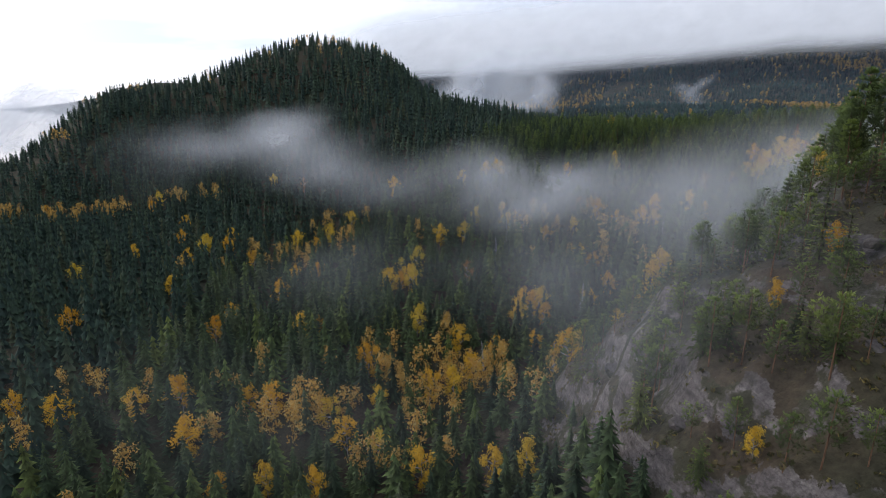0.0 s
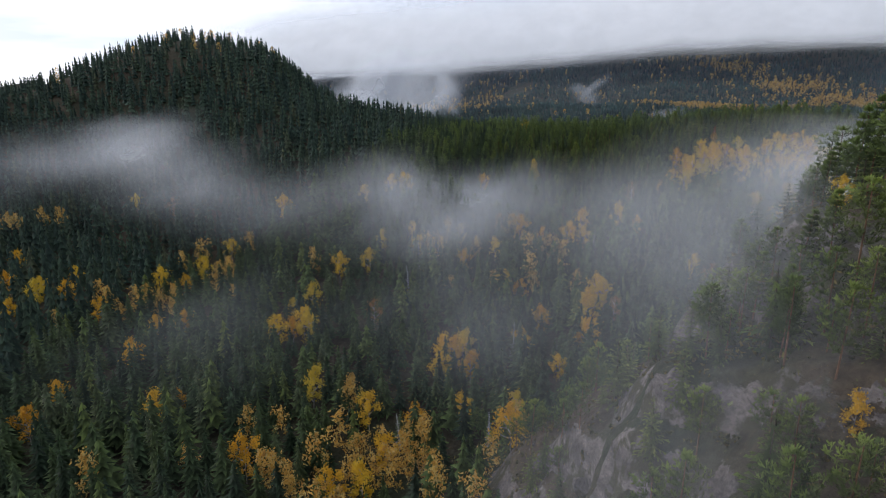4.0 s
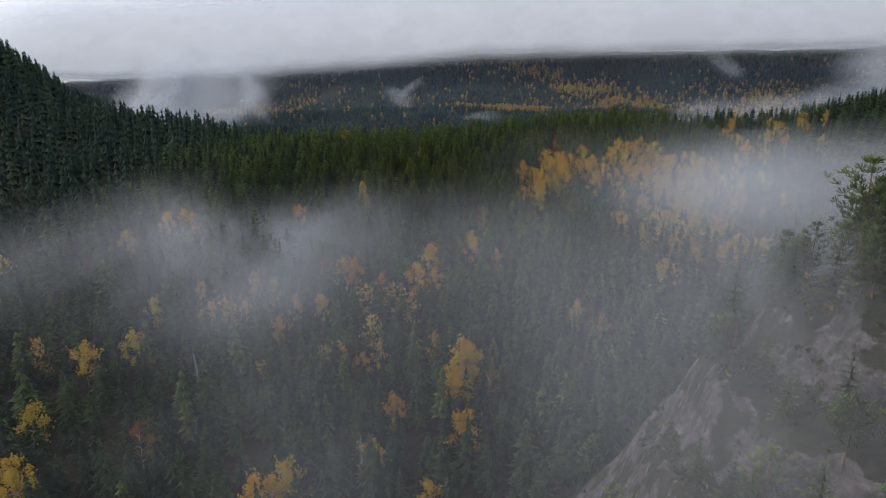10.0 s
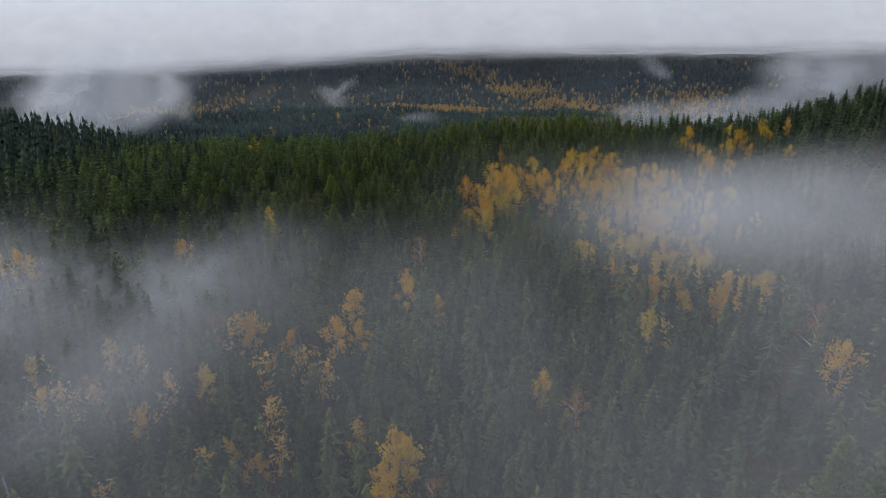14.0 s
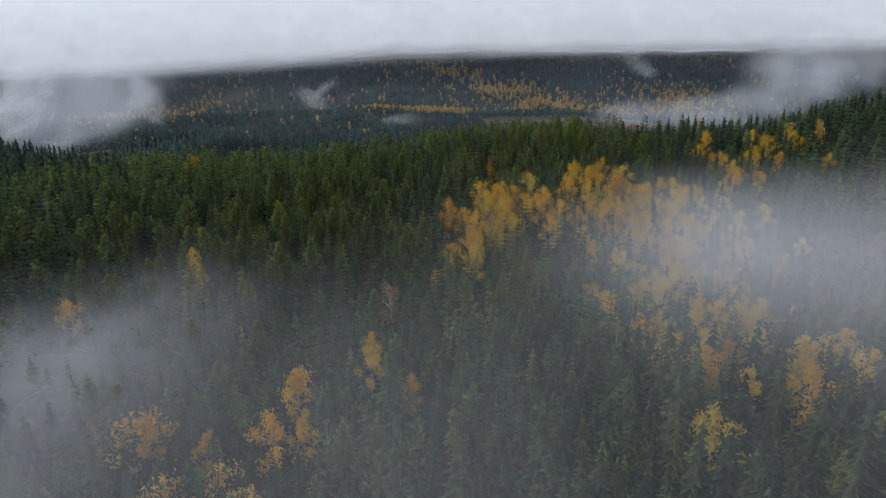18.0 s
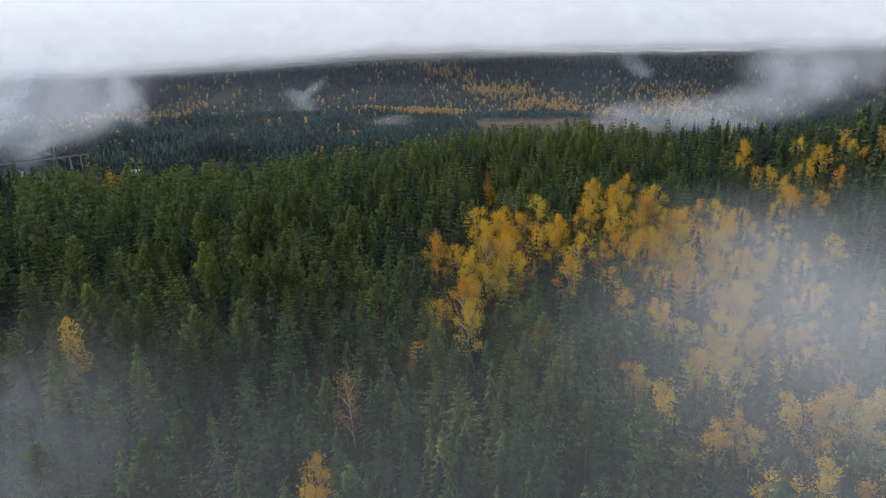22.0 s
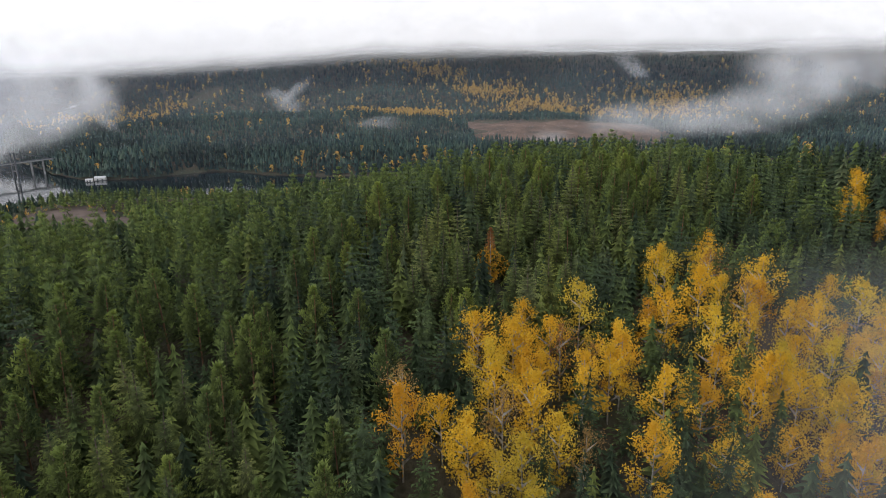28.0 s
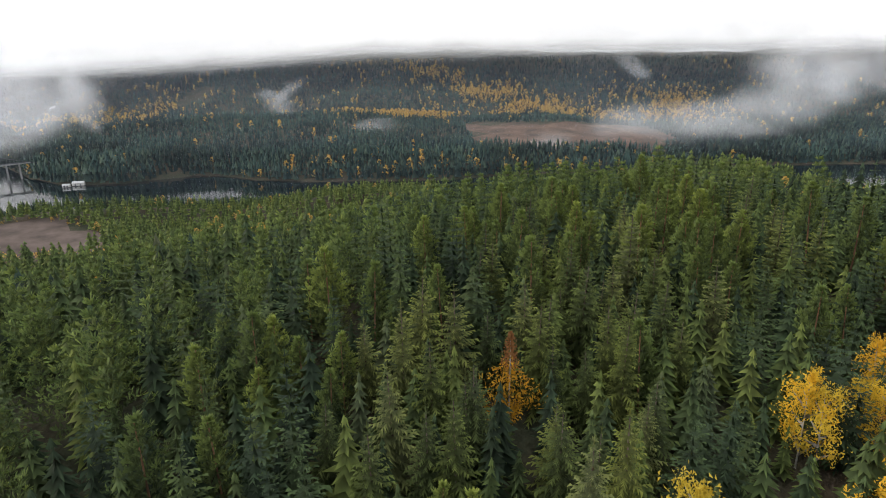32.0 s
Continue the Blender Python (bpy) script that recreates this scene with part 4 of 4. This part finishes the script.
def build_brow_pines():
    """Tall flat-crowned pines on the brow of the knoll, and small birches in its clefts."""
    rng = np.random.default_rng(41)
    kinds = conifer_kinds("pine", [pine_shape(rng, levels=10, arms=6, low=l, wide=w, spikes=14, flat=l > 0.4, puff=1.35) for l, w in ((0.30, 0.20), (0.44, 0.15), (0.22, 0.19))], PINE_TRUNK, PINE_BARK, PINE, "tall Scots pine with a bare trunk on the rocky brow", "pines on the knoll")
    spots = ((85, 119.5, 22), (82, 116, 17), (87.5, 115, 20), (79, 124, 13), (76.5, 127, 12), (92, 132, 19), (91.5, 141, 12), (89, 126, 16), (95, 138, 18), (104, 150, 13), (98, 146, 12), (116, 156, 24), (113, 153, 18), (70, 128, 13), (107, 160, 12), (111, 164.5, 18), (106, 169, 11), (62, 112, 11), (66, 117, 12), (57, 121, 13), (101, 141, 12), (100, 128, 14), (96, 121, 15))
    x, y, h = (np.array(c, float) for c in zip(*spots))
    plant(kinds, x, y, h, rng)


build_brow_pines()


def build_scrub():
    """Low heath, juniper and saplings on the knoll, and yellowing scrub by the pit."""
    rng = np.random.default_rng(23)
    shapes = [leaf_cloud(rng, 16, 0.22, 5, 0.5, 0.15)[:2] for k in range(3)]
    x, y = jitter(28, 150, 35, 186, 2.1, rng)
    keep = ~(bare_rock(x, y) & (rng.random(len(x)) < 0.85)) & (rng.random(len(x)) < 0.8)
    x, y = x[keep], y[keep]
    scatter("heath_scrub", shapes, x, y, land(x, y) - 0.3, rng.uniform(0.8, 2.2, len(x)), rng.uniform(0.9, 1.5, len(x)), rng, SCRUB, "brown-green heath and low scrub between the rocks", "scrub")
    x, y = jitter(80, 260, 725, 980, 6.0, rng)
    keep = (in_heath(x, y) | ((((x - 172) / 80) ** 2 + ((y - 862) / 102) ** 2 < 1) & ~in_pit(x, y))) & (rng.random(len(x)) < 0.7)
    x, y = x[keep], y[keep]
    scatter("yellow_scrub", shapes, x, y, land(x, y) - 0.3, rng.uniform(1.5, 5.0, len(x)), rng.uniform(0.6, 1.2, len(x)), rng, FAR_GOLD, "yellowing birch scrub round the gravel pit", "scrub")


build_scrub()


def build_snags():
    """Dead grey spruces that stand in the valley forest."""
    rng = np.random.default_rng(29)
    v, f = spruce_shape(rng, levels=15, arms=5, twigs=2, wide=0.11)
    base = new("dead_spruce", None)
    trunk, twig = new("trunk", mesh_of("dead_trunk", *SPRUCE_TRUNK, [DEAD_WOOD])), new("twigs", mesh_of("dead_twigs", v, f, [DEAD_WOOD]))
    trunk.parent = twig.parent = base
    tagged(base, "bare grey dead spruce among living trees", "tree", "dead spruces")
    x, y = rng.uniform(-85, 150, 9), rng.uniform(175, 330, 9)
    plant([base], x, y, rng.uniform(11, 15, 9), rng)


build_snags()


def build_boulders():
    """Loose blocks on the shelves of the knoll."""
    rng = np.random.default_rng(31)
    first = None
    for i in range(22):
        x, y = float(rng.uniform(38, 95)), float(rng.uniform(70, 160))
        size = float(rng.uniform(0.7, 2.2))
        m = pose(x, y, float(land(x, y)) - 0.2 * size, rng.uniform(0, 30), rng.uniform(0, 30), rng.uniform(0, 360))
        if first is None:
            bm = bmesh.new()
            bmesh.ops.create_icosphere(bm, subdivisions=2, radius=1.0)
            for vert in bm.verts:
                n = noise.noise(vert.co * 1.3) * 0.35
                vert.co = Vector((vert.co.x * 1.25, vert.co.y * 0.9, vert.co.z * 0.75)) * (1 + n)
                vert.co.z = min(vert.co.z, 0.5)
            first = new("boulder", bpy.data.meshes.new("boulder"))
            bm.to_mesh(first.data)
            bm.free()
            first.data.materials.append(ROCK)
            tagged(first, "angular grey boulder lying on the knoll", "boulder", "boulders on the knoll")
            ob = first
        else:
            ob = copy_thing(first, m)
        ob.matrix_basis = m @ Matrix.Diagonal((size, size, size, 1))


build_boulders()


# ---- mist and cloud ----
# where the mist lies: middle, spread, foot, crest, thickness
MIST_LOBES = (
    (-98, 346, 15, 17, 96, 129, 0.32), (-64, 342, 26, 17, 88, 113, 0.22),  # a torn plume over the valley
    (34, 338, 38, 28, 76, 110, 0.21), (0, 334, 36, 26, 80, 108, 0.16),  # the bank across the valley head
    (30, 274, 30, 26, 78, 104, 0.10), (90, 226, 30, 22, 86, 115, 0.06), (40, 205, 24, 24, 56, 92, 0.07), (126, 276, 30, 22, 86, 108, 0.018), (140, 300, 50, 40, 84, 112, 0.012),
    (166, 186, 30, 26, 100, 139, 0.12), (150, 240, 28, 24, 98, 134, 0.06), (228, 236, 36, 28, 94, 129, 0.13),  # against the back of the knoll
    (272, 294, 30, 22, 94, 121, 0.08), (238, 268, 28, 18, 94, 118, 0.05),  # in the birch grove
    (68, 184, 28, 22, 86, 116, 0.11), (58, 180, 30, 24, 60, 100, 0.025), (90, 150, 26, 18, 102, 136, 0.15), (76, 124, 20, 18, 98, 130, 0.07), (54, 110, 22, 22, 70, 122, 0.08), (5, 232, 46, 30, 52, 84, 0.08),  # round the foot of the cliff
    (-35, 104, 50, 15, 70, 98, 0.09),  # low over the brook
    (-140, 440, 70, 30, 90, 115, 0.06), (-340, 470, 90, 50, 60, 118, 0.20),  # under the hill
)


def mist_bank():
    """Mist that fills the valley head: veils one behind the other that stand up and lean back at the top, each only where the mist lies."""
    root = new("valley_mist", None)
    tagged(root, "bank of pale grey mist lying in the valley", "mist", kind="stuff")
    gx, gy, rise = 0.42, 0.91, 1.2
    for k in range(36):
        a, b = np.meshgrid(np.arange(-430, 331, 8.0), np.arange(0, 81, 5.0))
        n, m = a.shape[1], a.shape[0]
        a, b = a.ravel(), b.ravel()
        far = 26 + 14 * k + 90 * (b / 80) ** 2.2 + 4 * vnoise(a, b + 40 * k, 55, 60 + k)
        x, y = gx * far + gy * a, gy * far - gx * a
        z = 46 + rise * b + 4 * vnoise(a, b, 38, 120 + k)
        side, down = 0.91 * x - 0.42 * y, 0.38 * x + 0.83 * y
        lift = 10 * vnoise(side, 0.4 * down, 44, 171) + 5 * vnoise(side, 0.5 * down, 19, 172)
        thick = 0
        for cx, cy, rx, ry, low, top, amount in MIST_LOBES:
            crest = top + lift * min(1.0, (top - low) / 45)
            thick = thick + swell(x, y, cx, cy, rx, ry, amount) * (1 - step(z, crest - 14, crest + 6)) * step(z, low - 8, low + 10) * (0.26 + 0.74 * step(z, low, crest - 12))
        thick = thick * np.clip(0.9 + 0.8 * vnoise(side, 0.4 * down, 58, 173) + 0.35 * vnoise(side, 0.4 * down, 23, 174), 0.08, 2.2)
        f = grid(n, m)
        f = f[(thick[f].max(1) > 0.006) & (z[f].max(1) < 141) & (z[f].max(1) > land(x[f].mean(1), y[f].mean(1)))]
        if len(f) < 12:
            continue
        used, f = np.unique(f, return_inverse=True)
        ob = new("veil", mesh_of("veil", np.stack((x, y, z), 1)[used], f.reshape(-1, 4), [MIST], None, True, np.clip(thick[used] - 0.005, 0, 1)))
        ob.parent = root


mist_bank()


def cloud_base(q):
    """Height of the cloud's hem along the mountain."""
    return np.interp(q, (-1600, -500, 0, 450, 2500), (198, 210, 230, 267, 275))


def low_cloud():
    """The cloud that cuts off the mountain: veils one behind the other that lean back into the deck, torn at their hems."""
    root = new("low_cloud", None)
    tagged(root, "low white cloud with a torn hem hiding the mountain tops", "cloud", kind="stuff")
    q, h = np.meshgrid(np.linspace(-2100, 2900, 130), np.concatenate((np.linspace(-60, 100, 21), np.linspace(125, 520, 12))))
    n, m = q.shape[1], q.shape[0]
    q, h = q.ravel(), h.ravel()
    for k in range(6):
        hem = cloud_base(q) + 9 * vnoise(q, 0 * q, 330, 401 + k) + 5 * vnoise(q, 0 * q, 120, 411 + k) + 2 * vnoise(q, h, 60, 431 + k) - 3 * k
        s = 960 + 55 * k + 0.8 * h + 30 * np.sin(q / 260 + k)
        x, y = SHORE[0] + 0.570 * s + 0.821 * q, SHORE[1] + 0.821 * s - 0.570 * q
        z = cloud_base(q) + h
        thick = 0.60 * step(z - hem, -16, 40) * (1 - step(h, 110, 420)) * step(q, -2080, -1300)
        ob = new("veil", mesh_of("veil", np.stack((x, y, z), 1), grid(n, m), [CLOUD], None, True, thick))
        ob.parent = root


low_cloud()


def distant_haze():
    """The thin blue haze of distance."""
    q, v = np.meshgrid(np.linspace(-1700, 2700, 40), np.linspace(-1, 1, 17))
    n, m = q.shape[1], q.shape[0]
    q, v = q.ravel(), v.ravel()
    root = new("distant_haze", None)
    tagged(root, "thin blue haze over the lake and far slopes", "haze", kind="stuff")
    for s, amount in ((-60, 0.03), (150, 0.035), (640, 0.05)):
        x, y = SHORE[0] + 0.570 * s + 0.821 * q, SHORE[1] + 0.821 * s - 0.570 * q
        z = 130 + 135 * v
        thick = amount * (1 - step(v, 0.3, 1.0))
        ob = new("veil", mesh_of("veil", np.stack((x, y, z), 1), grid(n, m), [HAZE], None, True, thick))
        ob.parent = root


distant_haze()


def wisp(cx, cy, cz, wide, high, amount, seed, lean=0.0):
    """Torn mist rising over the far slopes: a few curved veils that thin out to their rims."""
    root = new("mist_wisp", None)
    tagged(root, "torn wisp of pale mist drifting over the far woods", "mist", kind="stuff")
    n, m = 45, 31
    u, v = np.meshgrid(np.linspace(-1, 1, n), np.linspace(-1, 1, m))
    u, v = u.ravel(), v.ravel()
    for k in range(4):
        bulge = 0.35 * wide * (1 - u * u) * 0.5 + 25 * k
        along = u * wide / 2 + lean * v * high / 2
        x, y = cx + along * 0.80 - bulge * 0.60 * 0.3 + 14 * k * 0.6, cy - along * 0.60 - bulge * 0.80 * 0.3 + 14 * k * 0.8
        z = cz + v * high / 2 + 0.06 * high * vnoise(x, y, 60, seed)
        a, b = u * 100 + 18 * vnoise(u * 100, v * 100, 40, seed + 1), v * 100 + 18 * vnoise(u * 100, v * 100, 40, seed + 2)
        x, y = x + 0.27 * v * high, y + 0.36 * v * high
        rim = np.clip(1 - (u * u + v * v), 0, 1)
        torn = 0.60 * vnoise(a + 0.5 * b, b, 46, seed + 7 * k) + 0.42 * vnoise(a + 0.6 * b, b, 20, seed + 8 * k) + 0.22 * vnoise(a, b, 9, seed + 9 * k)
        thick = amount * step(1.1 * rim - 0.25 + 0.5 * torn, 0.0, 1.1) * step(rim, 0.0, 0.6)
        ob = new("veil", mesh_of("veil", np.stack((x, y, z), 1), grid(n, m), [FAR_MIST], None, True, np.clip(thick, 0, 0.95)))
        ob.parent = root


for spec in ((170, 1800, 140, 600, 320, 0.30, 301, 0.2), (1210, 970, 84, 420, 100, 0.10, 321, 0.5), (1430, 930, 84, 430, 110, 0.10, 331, 0.6), (1975, 960, 205, 620, 240, 0.16, 341, 0.9), (1700, 960, 120, 420, 130, 0.10, 343, 0.9),
             (800, 1930, 116, 120, 90, 0.10, 353, -0.9), (835, 1925, 140, 70, 110, 0.09, 357, 0.9), (1960, 1610, 235, 130, 170, 0.13, 361, -0.6), (860, 1500, 62, 150, 60, 0.07, 371, 0.5), (1040, 1120, 30, 130, 90, 0.08, 381, 0.5), (-700, 1000, 105, 700, 150, 0.4, 391, 0.2),
             (330, 1900, 130, 130, 190, 0.16, 395, -0.8)):
    wisp(*spec)


# ---- bridge, boathouse ----
def box_bm(bm, size, m):
    bmesh.ops.create_cube(bm, size=1.0, matrix=m @ Matrix.Diagonal((*size, 1)))
    return bm


def beam(a, b, thick, deep=None):
    """A box from a to b."""
    a, b = Vector(a), Vector(b)
    m = Matrix.Translation((a + b) / 2) @ (b - a).to_track_quat("X", "Z").to_matrix().to_4x4()
    bm = bmesh.new()
    box_bm(bm, ((b - a).length, thick, deep or thick), m)
    bmesh.ops.bevel(bm, geom=bm.edges, offset=min(thick, deep or thick) * 0.08, segments=1, affect="EDGES")
    return bm


def build_bridge():
    root = new("bridge", None)
    tagged(root, "grey suspension bridge with a tall twin-legged tower over the lake", "bridge")
    a, b = Vector((205, 1611, 26.5)), Vector((-130, 1411, 24))
    way = (b - a).normalized()
    side = way.cross(Vector((0, 0, 1))).normalized()
    part("deck", beam(a, b, 9.0, 1.6), CONCRETE, root, "pale concrete bridge deck")
    for s in (-1, 1):
        part("railing", beam(a + side * s * 4.3 + Vector((0, 0, 1.5)), b + side * s * 4.3 + Vector((0, 0, 1.5)), 0.3, 0.9), STEEL, root)
    t = a + way * 70
    for s in (-1, 1):
        part("tower_leg", beam((t.x + side.x * s * 6, t.y + side.y * s * 6, -5), (t.x + side.x * s * 5, t.y + side.y * s * 5, 46), 2.4), STEEL, root)
    for z in (12, 22.5, 44):
        part("crossbeam", beam((t.x - side.x * 5.6, t.y - side.y * 5.6, z), (t.x + side.x * 5.6, t.y + side.y * 5.6, z), 1.8), STEEL, root)
    for s in (-1, 1):
        top = Vector((t.x + side.x * s * 5, t.y + side.y * s * 5, 45.5))
        part("cable", beam(top, a + side * s * 4.5 - way * 10 + Vector((0, 0, -2)), 0.5), STEEL, root)
        last = top
        for k in range(1, 9):
            u = k / 8
            p = t + way * 120 * u + side * s * 4.6
            p.z = 27 + 18.5 * (1 - u) ** 2
            part("cable", beam(last, p, 0.5), STEEL, root)
            if k < 8:
                part("hanger", beam(p, (p.x, p.y, 25.6), 0.18), STEEL, root)
            last = p
    for d in (18, 40):
        p = a + way * d
        part("pier", beam((p.x, p.y, -3), (p.x, p.y, 25.4), 3.0), CONCRETE, root)


build_bridge()


def build_boathouse(x, y, turn, long, wide, high):
    root = new("boathouse", None)
    root.matrix_basis = pose(x, y, 0.4, 0, 0, turn)
    tagged(root, "pale boathouse with a light roof on the lake shore", "boathouse")
    for sx in (-1, 1):
        for sy in (-1, 1):
            part("post", beam((sx * (long / 2 - 0.6), sy * (wide / 2 - 0.6), -3.5), (sx * (long / 2 - 0.6), sy * (wide / 2 - 0.6), 0.2), 0.4), STEEL, root)
    part("platform", beam((-long / 2 - 1, 0, 0.3), (long / 2 + 1, 0, 0.3), wide + 2, 0.3), CONCRETE, root)
    for sy in (-1, 1):
        part("wall", beam((-long / 2, sy * wide / 2, 0.45 + high / 2), (long / 2, sy * wide / 2, 0.45 + high / 2), 0.25, high), PALE_WOOD, root)
    for sx in (-1, 1):
        part("gable", beam((sx * long / 2, -wide / 2 + 0.13, 0.45 + high / 2), (sx * long / 2, wide / 2 - 0.13, 0.45 + high / 2), 0.25, high), PALE_WOOD, root)
    for s in (-1, 1):
        bm = bmesh.new()
        m = pose(0, s * (wide / 4 + 0.15), 0.45 + high + wide * 0.14, -s * 28, 0, 0)
        box_bm(bm, (long + 1.2, wide * 0.62, 0.2), m)
        part("roof", bm, PALE_ROOF, root)
    for k in (-1, 1):
        part("door", beam((k * long * 0.22 - 1.1, -wide / 2 - 0.14, 1.65), (k * long * 0.22 + 1.1, -wide / 2 - 0.14, 1.65), 0.06, 2.4), STEEL, root)
    return root


build_boathouse(262, 1436, -20, 17, 9, 4)
build_boathouse(244, 1428, -20, 10, 7, 3)
